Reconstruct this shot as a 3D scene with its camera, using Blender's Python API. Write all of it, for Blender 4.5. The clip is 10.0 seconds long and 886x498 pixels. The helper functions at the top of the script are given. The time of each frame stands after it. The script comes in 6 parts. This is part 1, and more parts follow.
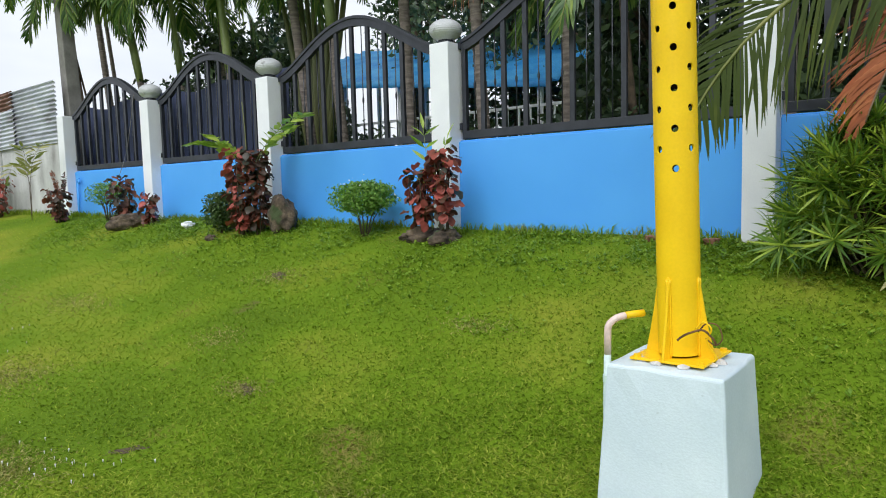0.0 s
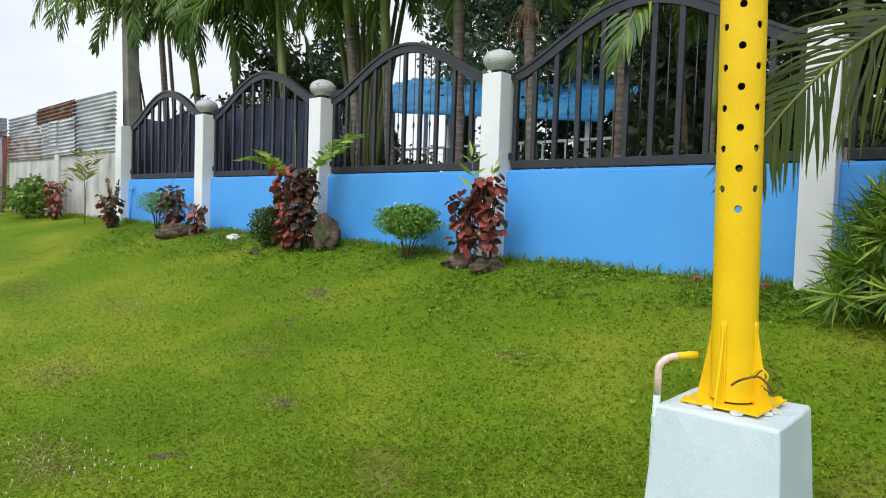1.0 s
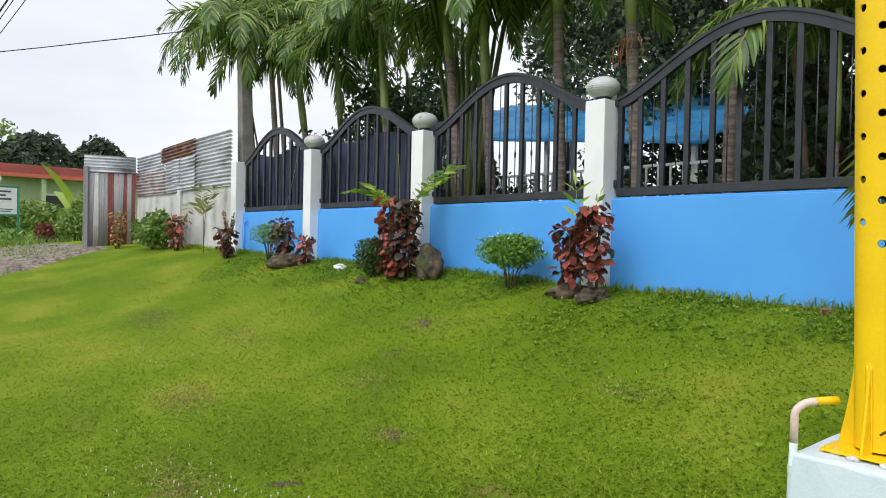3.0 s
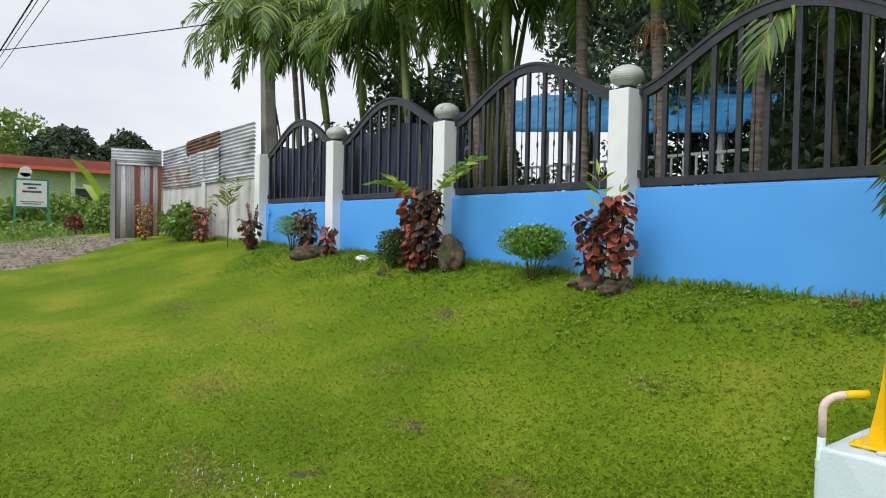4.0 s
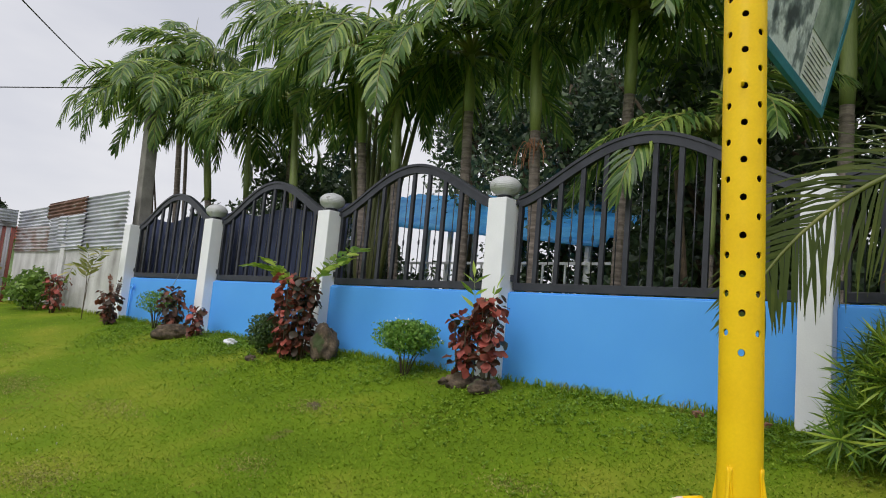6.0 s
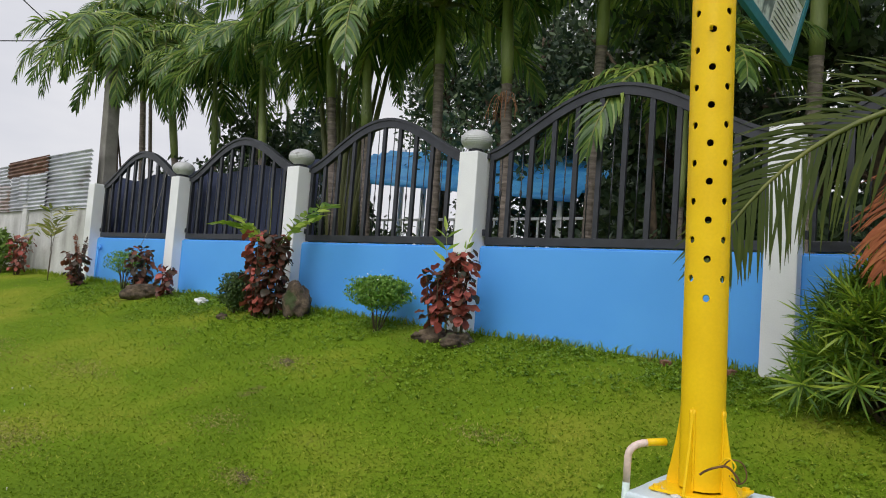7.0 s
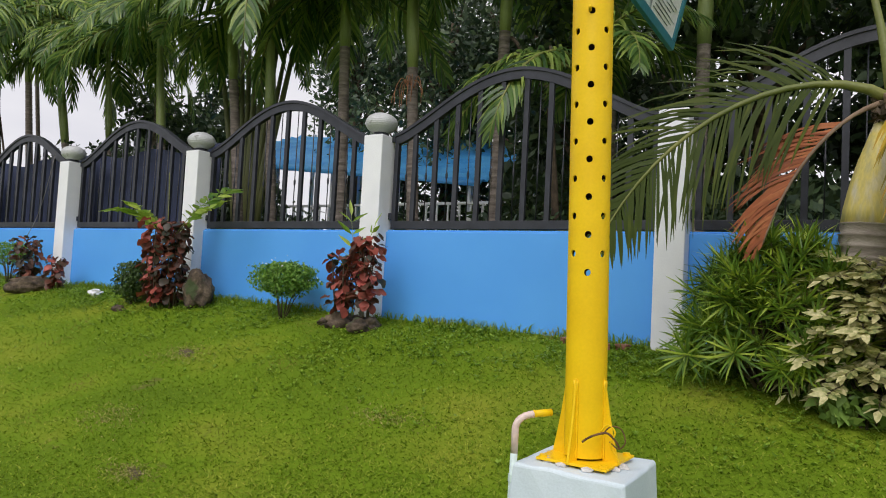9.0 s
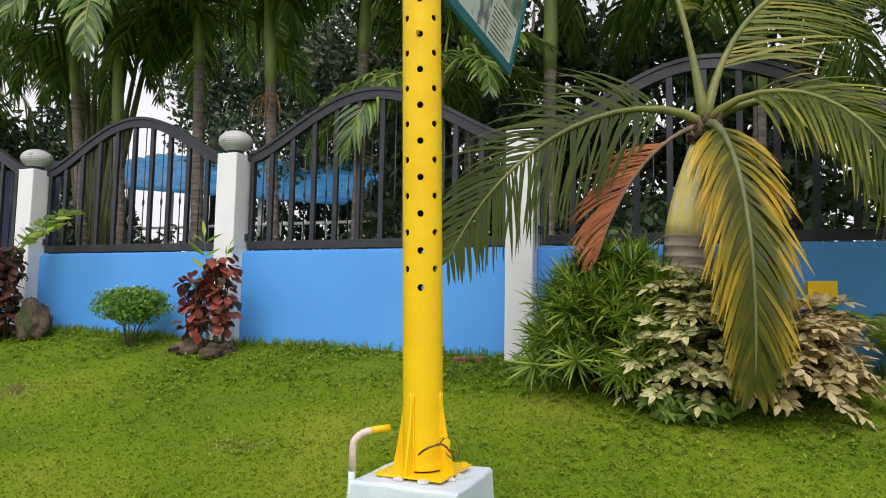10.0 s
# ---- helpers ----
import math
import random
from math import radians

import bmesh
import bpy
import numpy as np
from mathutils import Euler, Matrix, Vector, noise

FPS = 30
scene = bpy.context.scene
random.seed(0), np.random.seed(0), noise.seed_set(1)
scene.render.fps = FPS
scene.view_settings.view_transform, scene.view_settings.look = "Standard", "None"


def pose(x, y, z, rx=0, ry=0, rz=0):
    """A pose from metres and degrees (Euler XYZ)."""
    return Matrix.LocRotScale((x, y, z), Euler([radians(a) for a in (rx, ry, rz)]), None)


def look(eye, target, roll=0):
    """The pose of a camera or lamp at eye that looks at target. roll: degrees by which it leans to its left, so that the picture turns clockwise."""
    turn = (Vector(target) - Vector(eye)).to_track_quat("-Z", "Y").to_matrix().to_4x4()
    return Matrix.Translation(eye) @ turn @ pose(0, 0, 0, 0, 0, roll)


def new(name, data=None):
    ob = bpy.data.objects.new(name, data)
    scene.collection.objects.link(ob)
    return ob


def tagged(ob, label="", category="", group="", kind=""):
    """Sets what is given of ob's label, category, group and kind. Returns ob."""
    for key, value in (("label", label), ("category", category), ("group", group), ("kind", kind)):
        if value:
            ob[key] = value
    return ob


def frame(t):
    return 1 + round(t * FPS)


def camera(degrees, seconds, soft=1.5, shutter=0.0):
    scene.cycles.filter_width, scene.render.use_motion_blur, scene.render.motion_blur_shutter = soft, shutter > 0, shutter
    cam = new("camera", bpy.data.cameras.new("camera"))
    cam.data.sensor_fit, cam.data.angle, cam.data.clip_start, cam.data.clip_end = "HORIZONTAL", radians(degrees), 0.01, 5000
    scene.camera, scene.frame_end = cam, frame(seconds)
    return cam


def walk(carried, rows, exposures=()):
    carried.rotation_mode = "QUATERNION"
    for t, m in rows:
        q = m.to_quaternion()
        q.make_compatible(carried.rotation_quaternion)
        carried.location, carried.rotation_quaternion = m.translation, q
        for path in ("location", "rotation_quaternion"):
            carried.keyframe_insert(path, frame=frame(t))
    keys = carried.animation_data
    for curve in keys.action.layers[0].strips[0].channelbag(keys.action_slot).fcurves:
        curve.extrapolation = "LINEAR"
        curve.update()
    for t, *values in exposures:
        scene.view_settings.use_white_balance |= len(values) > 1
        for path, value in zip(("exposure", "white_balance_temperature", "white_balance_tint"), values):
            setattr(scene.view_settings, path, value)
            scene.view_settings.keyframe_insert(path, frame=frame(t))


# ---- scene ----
cam = camera(66.3, 10.0, soft=1.0)
PATH = [
    (0, (-0.108, -0.032, 0.483), (-1.33, 1.541, 0.309), -1.5),
    (0.5, (-0.135, -0.044, 0.471), (-1.417, 1.481, 0.301), -0.2),
    (1, (-0.166, -0.071, 0.473), (-1.472, 1.44, 0.38), 1.9),
    (1.5, (-0.218, -0.159, 0.502), (-1.645, 1.237, 0.382), 0.7),
    (2, (-0.216, -0.108, 0.533), (-1.707, 1.225, 0.516), 1.7),
    (2.5, (-0.215, -0.149, 0.531), (-1.72, 1.167, 0.532), 1.2),
    (2.7, (-0.224, -0.134, 0.524), (-1.732, 1.18, 0.505), 1.3),
    (3.8, (-0.215, -0.116, 0.521), (-1.735, 1.182, 0.493), 0.7),
    (4, (-0.231, -0.101, 0.518), (-1.783, 1.16, 0.465), 1.1),
    (4.5, (-0.209, -0.112, 0.503), (-1.673, 1.251, 0.498), 1.4),
    (5, (-0.198, -0.142, 0.557), (-1.673, 1.204, 0.676), 2.2),
    (5.5, (-0.182, -0.151, 0.574), (-1.582, 1.26, 0.797), 4.9),
    (5.7, (-0.172, -0.168, 0.557), (-1.523, 1.285, 0.809), 5.2),
    (7, (-0.167, -0.107, 0.498), (-1.414, 1.452, 0.618), 4.3),
    (7.5, (-0.174, -0.128, 0.494), (-1.419, 1.432, 0.631), 4.4),
    (8, (-0.175, -0.149, 0.464), (-1.475, 1.369, 0.53), 4.1),
    (8.5, (-0.139, -0.07, 0.468), (-1.331, 1.536, 0.509), 3.3),
    (9, (-0.075, -0.025, 0.473), (-1.123, 1.676, 0.57), 3.0),
    (9.5, (-0.028, -0.008, 0.473), (-0.903, 1.786, 0.587), 3.6),
    (10, (0.093, 0.034, 0.471), (-0.632, 1.891, 0.636), 1.0),
]
walk(cam, [(t, look(eye, target, roll)) for t, eye, target, roll in PATH],
     exposures=[(0, 0.2, 6100, 9), (1, 0.24, 6200, 9), (2.0, 0.3, 6300, 11), (2.5, 0.28, 6300, 11), (3.8, 0.15, 6300, 11), (4.2, 0.07, 6300, 11), (4.6, -0.04, 6300, 11), (5, -0.12, 6350, 12), (7.5, -0.12, 6400, 13), (9, -0.05, 6450, 15), (10, 0.17, 6500, 17)])

# ---- world and light ----
world = bpy.data.worlds.new("overcast_sky")
scene.world = world
world.use_nodes = True
wn, wl = world.node_tree.nodes, world.node_tree.links
wn.clear()
w_out, w_bg = wn.new("ShaderNodeOutputWorld"), wn.new("ShaderNodeBackground")
w_sky = wn.new("ShaderNodeTexSky")
w_sky.sky_type, w_sky.sun_disc = "NISHITA", False
w_sky.sun_elevation, w_sky.sun_rotation = radians(52), radians(200)
w_co, w_map, w_noise = wn.new("ShaderNodeTexCoord"), wn.new("ShaderNodeMapping"), wn.new("ShaderNodeTexNoise")
w_map.inputs["Scale"].default_value = (1.0, 1.0, 3.2)
w_noise.inputs["Scale"].default_value, w_noise.inputs["Detail"].default_value, w_noise.inputs["Roughness"].default_value = 1.7, 5.0, 0.5
w_ramp = wn.new("ShaderNodeValToRGB")
w_ramp.color_ramp.elements[0].position, w_ramp.color_ramp.elements[0].color = 0.34, (0.74, 0.76, 0.82, 1)
w_ramp.color_ramp.elements[1].position, w_ramp.color_ramp.elements[1].color = 0.62, (1.0, 1.0, 1.0, 1)
w_dim = wn.new("ShaderNodeVectorMath")
w_dim.operation = "SCALE"
w_dim.inputs["Scale"].default_value = 0.09
w_mix = wn.new("ShaderNodeMix")
w_mix.data_type = "RGBA"
w_mix.inputs["Factor"].default_value = 0.9
wl.new(w_co.outputs["Generated"], w_map.inputs["Vector"])
wl.new(w_map.outputs["Vector"], w_noise.inputs["Vector"])
wl.new(w_noise.outputs["Fac"], w_ramp.inputs["Fac"])
wl.new(w_sky.outputs["Color"], w_dim.inputs[0])
wl.new(w_dim.outputs["Vector"], w_mix.inputs["A"])
wl.new(w_ramp.outputs["Color"], w_mix.inputs["B"])
wl.new(w_mix.outputs["Result"], w_bg.inputs["Color"])
w_bg.inputs["Strength"].default_value = 0.95
wl.new(w_bg.outputs["Background"], w_out.inputs["Surface"])

sun_data = bpy.data.lights.new("sun", "SUN")
sun_data.energy, sun_data.angle, sun_data.color = 1.9, radians(45), (1.0, 0.97, 0.92)
sun = new("sun", sun_data)
sun.matrix_world = look((2, -10, 11), (0, 0, 0))


# ---- materials ----
def material(name, stops, scale=6.0, detail=6.0, rough=0.7, bump=0.15, fine=60.0, metal=0.0, by="", spread=0.35, translucent=0.0,
             stretch=(1, 1, 1), coat=0.0, speck=None, spec=0.5, grit=0.11):
    """Noise colour between stops at one scale, finer grain at another; by: 'object' or 'island' varies the value from piece to piece."""
    m = bpy.data.materials.new(name)
    m.use_nodes = True
    n, l = m.node_tree.nodes, m.node_tree.links
    b = n["Principled BSDF"]
    co, mp, tx = n.new("ShaderNodeTexCoord"), n.new("ShaderNodeMapping"), n.new("ShaderNodeTexNoise")
    mp.inputs["Scale"].default_value = stretch
    tx.inputs["Scale"].default_value, tx.inputs["Detail"].default_value = scale, detail
    geo = n.new("ShaderNodeNewGeometry")
    l.new(geo.outputs["Position"] if by != "own" else co.outputs["Object"], mp.inputs["Vector"])
    l.new(mp.outputs["Vector"], tx.inputs["Vector"])
    ramp = n.new("ShaderNodeValToRGB")
    els = ramp.color_ramp.elements
    while len(els) < len(stops):
        els.new(0.5)
    for e, (p, c) in zip(els, stops):
        e.position, e.color = p, (*c, 1)
    fac = tx.outputs["Fac"]
    if by in ("object", "island"):
        if by == "object":
            src = n.new("ShaderNodeObjectInfo").outputs["Random"]
        else:
            src = geo.outputs["Random Per Island"]
        mx = n.new("ShaderNodeMix")
        mx.inputs["Factor"].default_value = 1 - spread
        l.new(src, mx.inputs["A"])
        l.new(tx.outputs["Fac"], mx.inputs["B"])
        fac = mx.outputs["Result"]
    l.new(fac, ramp.inputs["Fac"])
    colour = ramp.outputs["Color"]
    grain = n.new("ShaderNodeTexNoise")
    grain.inputs["Scale"].default_value, grain.inputs["Detail"].default_value = fine, 4.0
    l.new(mp.outputs["Vector"], grain.inputs["Vector"])
    gr = n.new("ShaderNodeMapRange")
    gr.inputs["From Min"].default_value, gr.inputs["From Max"].default_value = 0.3, 0.7
    gr.inputs["To Min"].default_value, gr.inputs["To Max"].default_value = 1 - grit, 1 + grit
    l.new(grain.outputs["Fac"], gr.inputs["Value"])
    mul = n.new("ShaderNodeVectorMath")
    mul.operation = "SCALE"
    l.new(colour, mul.inputs[0])
    l.new(gr.outputs["Result"], mul.inputs["Scale"])
    colour = mul.outputs["Vector"]
    if speck:
        s_scale, s_at, s_colour = speck
        sp = n.new("ShaderNodeTexNoise")
        sp.inputs["Scale"].default_value, sp.inputs["Detail"].default_value = s_scale, 3.0
        l.new(mp.outputs["Vector"], sp.inputs["Vector"])
        sr = n.new("ShaderNodeMapRange")
        sr.inputs["From Min"].default_value, sr.inputs["From Max"].default_value = s_at, s_at + 0.09
        l.new(sp.outputs["Fac"], sr.inputs["Value"])
        sm = n.new("ShaderNodeMix")
        sm.data_type = "RGBA"
        sm.inputs["B"].default_value = (*s_colour, 1)
        l.new(sr.outputs["Result"], sm.inputs["Factor"])
        l.new(colour, sm.inputs["A"])
        colour = sm.outputs["Result"]
    l.new(colour, b.inputs["Base Color"])
    b.inputs["Roughness"].default_value, b.inputs["Metallic"].default_value = rough, metal
    b.inputs["Coat Weight"].default_value = coat
    b.inputs["Specular IOR Level"].default_value = spec
    if bump:
        bp = n.new("ShaderNodeBump")
        bp.inputs["Strength"].default_value, bp.inputs["Distance"].default_value = bump, 0.01
        l.new(grain.outputs["Fac"], bp.inputs["Height"])
        l.new(bp.outputs["Normal"], b.inputs["Normal"])
    if translucent:
        tr, ms = n.new("ShaderNodeBsdfTranslucent"), n.new("ShaderNodeMixShader")
        ms.inputs["Fac"].default_value = translucent
        l.new(colour, tr.inputs["Color"])
        l.new(b.outputs["BSDF"], ms.inputs[1])
        l.new(tr.outputs["BSDF"], ms.inputs[2])
        l.new(ms.outputs["Shader"], n["Material Output"].inputs["Surface"])
    return m


LAWN = material("lawn", [(0.30, (0.095, 0.160, 0.008)), (0.5, (0.126, 0.205, 0.009)), (0.70, (0.215, 0.25, 0.022))], 0.8, 10, 0.95, 0.25, 110, speck=(2.3, 0.69, (0.14, 0.11, 0.045)), spec=0.1)
BLADE = material("grass_blade", [(0.12, (0.12, 0.205, 0.012)), (0.5, (0.188, 0.295, 0.015)), (0.85, (0.44, 0.47, 0.07))], 0.8, 6, 0.7, 0, 40, by="island", spread=0.5, translucent=0.35, spec=0.15, speck=(1.1, 0.60, (0.30, 0.27, 0.07)))
SPRIG_Y = material("pale_sapling_leaf", [(0.2, (0.20, 0.24, 0.05)), (0.6, (0.38, 0.38, 0.12)), (0.9, (0.55, 0.50, 0.22))], 6, 4, 0.4, 0, 40, by="island", spread=0.6, translucent=0.3)
WEED_LAWN = material("lawn_weed_leaf", [(0.15, (0.10, 0.19, 0.014)), (0.5, (0.18, 0.31, 0.022)), (0.85, (0.30, 0.42, 0.05))], 1.5, 4, 0.5, 0, 40, by="island", spread=0.6, translucent=0.25, spec=0.3)
WEED = material("weed_leaf", [(0.2, (0.09, 0.17, 0.03)), (0.6, (0.21, 0.34, 0.06)), (0.9, (0.36, 0.46, 0.11))], 0.8, 4, 0.6, 0, 40, by="island", spread=0.5, translucent=0.25)
STRAW = material("dry_grass", [(0.15, (0.18, 0.17, 0.05)), (0.5, (0.34, 0.32, 0.10)), (0.85, (0.50, 0.46, 0.18))], 2, 4, 0.8, 0, 40, by="island", spread=0.6, translucent=0.2, spec=0.15)
GRAVEL = material("gravel", [(0.3, (0.12, 0.095, 0.07)), (0.5, (0.225, 0.185, 0.145)), (0.7, (0.34, 0.29, 0.245))], 5.0, 10, 0.95, 0.4, 70, speck=(1.3, 0.60, (0.09, 0.12, 0.035)))
DIRT = material("bare_earth", [(0.3, (0.045, 0.032, 0.02)), (0.7, (0.13, 0.095, 0.055))], 20, 8, 0.95, 0.8, 80)
BLUE = material("blue_wall_paint", [(0.3, (0.080, 0.355, 0.88)), (0.7, (0.098, 0.40, 0.93))], 1.2, 6, 0.55, 0.12, 120, speck=(9.0, 0.77, (0.07, 0.29, 0.64)), grit=0.03)
WHITE = material("white_post_paint", [(0.3, (0.82, 0.83, 0.87)), (0.7, (0.88, 0.89, 0.92))], 4, 8, 0.6, 0.05, 90, speck=(17, 0.77, (0.5, 0.49, 0.46)), grit=0.03)
BLACK = material("black_steel_paint", [(0.3, (0.018, 0.020, 0.027)), (0.7, (0.036, 0.039, 0.051))], 7, 5, 0.36, 0.04, 120, spec=0.5)
NAVY = material("navy_sheet", [(0.3, (0.014, 0.022, 0.06)), (0.7, (0.03, 0.042, 0.10))], 3, 4, 0.6, 0.1, 60)
YELLOW = material("yellow_pole_paint", [(0.3, (0.84, 0.52, 0.003)), (0.7, (0.92, 0.60, 0.004))], 5, 6, 0.45, 0.03, 90, spec=0.3, speck=(28, 0.80, (0.45, 0.24, 0.02)), grit=0.03)
MINT = material("mint_concrete_paint", [(0.3, (0.56, 0.66, 0.72)), (0.7, (0.66, 0.75, 0.80))], 3, 8, 0.6, 0.12, 110, speck=(34, 0.735, (0.34, 0.41, 0.43)), grit=0.04)
GROUT = material("white_grout", [(0.3, (0.5, 0.48, 0.44)), (0.7, (0.75, 0.73, 0.7))], 20, 6, 0.9, 0.5, 80)
RUST = material("rusty_wire", [(0.3, (0.06, 0.03, 0.015)), (0.7, (0.2, 0.10, 0.04))], 30, 6, 0.85, 0.4, 90)
GLOBE = material("frosted_globe", [(0.3, (0.44, 0.45, 0.46)), (0.7, (0.58, 0.59, 0.60))], 6, 5, 0.4, 0.15, 90, speck=(9, 0.66, (0.24, 0.24, 0.23)))
CONCRETE = material("raw_concrete", [(0.28, (0.27, 0.26, 0.25)), (0.5, (0.50, 0.50, 0.49)), (0.7, (0.68, 0.68, 0.67))], 2.2, 10, 0.9, 0.4, 60, stretch=(1, 1, 0.4))
POLE_GREY = material("weathered_pole_concrete", [(0.3, (0.15, 0.14, 0.13)), (0.7, (0.27, 0.26, 0.24))], 4, 8, 0.9, 0.3, 60)
ZINC = material("weathered_zinc", [(0.28, (0.20, 0.18, 0.19)), (0.42, (0.42, 0.44, 0.50)), (0.62, (0.60, 0.62, 0.68)), (0.74, (0.27, 0.18, 0.16))], 2.2, 9, 0.5, 0.1, 40, metal=0.1, stretch=(0.5, 1, 1.6))
ZINC_RUST = material("rusted_zinc", [(0.3, (0.10, 0.05, 0.038)), (0.6, (0.21, 0.115, 0.085)), (0.78, (0.36, 0.36, 0.38))], 3, 8, 0.8, 0.3, 50, metal=0.1, stretch=(1, 1, 2))
ZINC_STREAK = material("rust_streaked_zinc", [(0.3, (0.20, 0.10, 0.07)), (0.45, (0.34, 0.27, 0.26)), (0.6, (0.48, 0.48, 0.52)), (0.75, (0.24, 0.15, 0.12))], 2.6, 9, 0.6, 0.2, 40, metal=0.1, stretch=(0.6, 1, 2))
GATE_GREY = material("grey_gate_sheet", [(0.3, (0.20, 0.195, 0.215)), (0.7, (0.34, 0.33, 0.36))], 2.5, 8, 0.6, 0.1, 40, metal=0.1, stretch=(2, 2, 0.3))
GATE_RED = material("rust_red_gate_sheet", [(0.3, (0.12, 0.03, 0.025)), (0.7, (0.24, 0.07, 0.055))], 2.5, 8, 0.75, 0.2, 40, stretch=(2, 2, 0.3))
ROCK = material("brown_rock", [(0.3, (0.030, 0.023, 0.016)), (0.5, (0.085, 0.062, 0.042)), (0.72, (0.18, 0.135, 0.09))], 11, 12, 0.95, 1.0, 45, speck=(5, 0.6, (0.05, 0.07, 0.025)), grit=0.3)
BARK = material("ringed_palm_bark", [(0.3, (0.12, 0.10, 0.085)), (0.7, (0.28, 0.235, 0.20))], 5, 8, 0.9, 0.5, 40, stretch=(1, 1, 6))
SHAFT = material("green_crownshaft", [(0.3, (0.15, 0.20, 0.06)), (0.7, (0.28, 0.34, 0.10))], 2, 5, 0.45, 0.1, 30, stretch=(4, 4, 0.5))
SHAFT_Y = material("yellow_crownshaft", [(0.3, (0.46, 0.41, 0.20)), (0.48, (0.66, 0.54, 0.14)), (0.66, (0.62, 0.57, 0.42))], 3.5, 6, 0.55, 0.15, 30, stretch=(3, 3, 0.6))
BARK_L = material("pale_ringed_bark", [(0.3, (0.26, 0.22, 0.18)), (0.7, (0.45, 0.40, 0.33))], 5, 8, 0.9, 0.4, 40, stretch=(1, 1, 6))
BOX_GREEN = material("box_green_paint", [(0.3, (0.03, 0.24, 0.12)), (0.7, (0.05, 0.32, 0.16))], 4, 6, 0.5, 0.1, 60)
OLIVE = material("dull_leaf_stalk", [(0.3, (0.09, 0.105, 0.04)), (0.7, (0.20, 0.21, 0.085))], 2, 5, 0.6, 0.1, 30, stretch=(4, 4, 0.5))
STEM = material("woody_stem", [(0.3, (0.05, 0.035, 0.022)), (0.7, (0.13, 0.095, 0.06))], 12, 6, 0.9, 0.4, 60)
FROND = material("palm_leaflet", [(0.12, (0.03, 0.075, 0.025)), (0.45, (0.11, 0.215, 0.05)), (0.88, (0.44, 0.55, 0.12))], 1.6, 5, 0.30, 0, 30, by="island", spread=0.72, translucent=0.45)
FROND_B = material("near_palm_leaflet", [(0.15, (0.055, 0.088, 0.012)), (0.5, (0.15, 0.19, 0.020)), (0.85, (0.40, 0.35, 0.05))], 1.6, 4, 0.42, 0, 30, by="island", spread=0.6, translucent=0.35, spec=0.35)
FROND_R = material("dead_red_leaflet", [(0.15, (0.16, 0.04, 0.014)), (0.5, (0.36, 0.10, 0.03)), (0.85, (0.48, 0.18, 0.06))], 3, 4, 0.7, 0, 30, by="island", spread=0.5, translucent=0.15)
RACHIS = material("leaf_midrib", [(0.3, (0.11, 0.14, 0.03)), (0.7, (0.24, 0.24, 0.06))], 3, 4, 0.5, 0.1, 40)
RACHIS_R = material("dead_midrib", [(0.3, (0.14, 0.09, 0.06)), (0.7, (0.25, 0.17, 0.11))], 3, 4, 0.8, 0.1, 40)
DARK_LEAF = material("dark_tree_leaf", [(0.15, (0.022, 0.045, 0.025)), (0.5, (0.056, 0.096, 0.045)), (0.85, (0.14, 0.20, 0.075))], 0.8, 4, 0.45, 0, 30, by="island", spread=0.5, translucent=0.2)
FAR_LEAF = material("far_wood_leaf", [(0.2, (0.035, 0.058, 0.036)), (0.8, (0.075, 0.11, 0.06))], 0.05, 4, 0.8, 0, 1, by="island", spread=0.4)
CROTON = material("croton_leaf", [(0.16, (0.035, 0.05, 0.028)), (0.33, (0.11, 0.05, 0.032)), (0.50, (0.25, 0.07, 0.045)), (0.70, (0.38, 0.09, 0.065)), (0.88, (0.60, 0.16, 0.14))], 18, 6, 0.45, 0.3, 30, by="object", spread=0.65, translucent=0.22, spec=0.4)
CROTON_D = material("dark_croton_leaf", [(0.15, (0.03, 0.05, 0.035)), (0.5, (0.11, 0.05, 0.035)), (0.9, (0.30, 0.09, 0.05))], 14, 6, 0.42, 0.3, 30, by="object", spread=0.65, translucent=0.2, spec=0.4)
CROTON_O = material("orange_croton_leaf", [(0.1, (0.10, 0.15, 0.03)), (0.45, (0.42, 0.24, 0.05)), (0.9, (0.55, 0.14, 0.06))], 5, 5, 0.4, 0, 40, by="object", spread=0.65, translucent=0.15)
TOPIARY = material("clipped_leaf", [(0.15, (0.06, 0.16, 0.02)), (0.5, (0.14, 0.30, 0.035)), (0.85, (0.26, 0.42, 0.07))], 6, 4, 0.5, 0, 40, by="island", spread=0.6, translucent=0.2)
BOX_LEAF = material("boxwood_leaf", [(0.15, (0.02, 0.05, 0.012)), (0.5, (0.05, 0.10, 0.02)), (0.85, (0.10, 0.16, 0.035))], 6, 4, 0.5, 0, 40, by="island", spread=0.6, translucent=0.15)
SPRIG = material("bright_sprig_leaf", [(0.2, (0.18, 0.32, 0.03)), (0.6, (0.36, 0.50, 0.06)), (0.9, (0.52, 0.60, 0.13))], 6, 4, 0.4, 0, 40, by="island", spread=0.6, translucent=0.3)
SPIKE = material("spiky_leaf", [(0.15, (0.03, 0.085, 0.014)), (0.5, (0.15, 0.27, 0.025)), (0.85, (0.46, 0.56, 0.06))], 4, 4, 0.4, 0, 40, by="island", spread=0.5, translucent=0.2)
VARIEG = material("variegated_leaf", [(0.25, (0.13, 0.18, 0.045)), (0.44, (0.40, 0.40, 0.15)), (0.68, (0.72, 0.65, 0.35))], 38, 3, 0.5, 0, 60, by="island", spread=0.25, translucent=0.2)
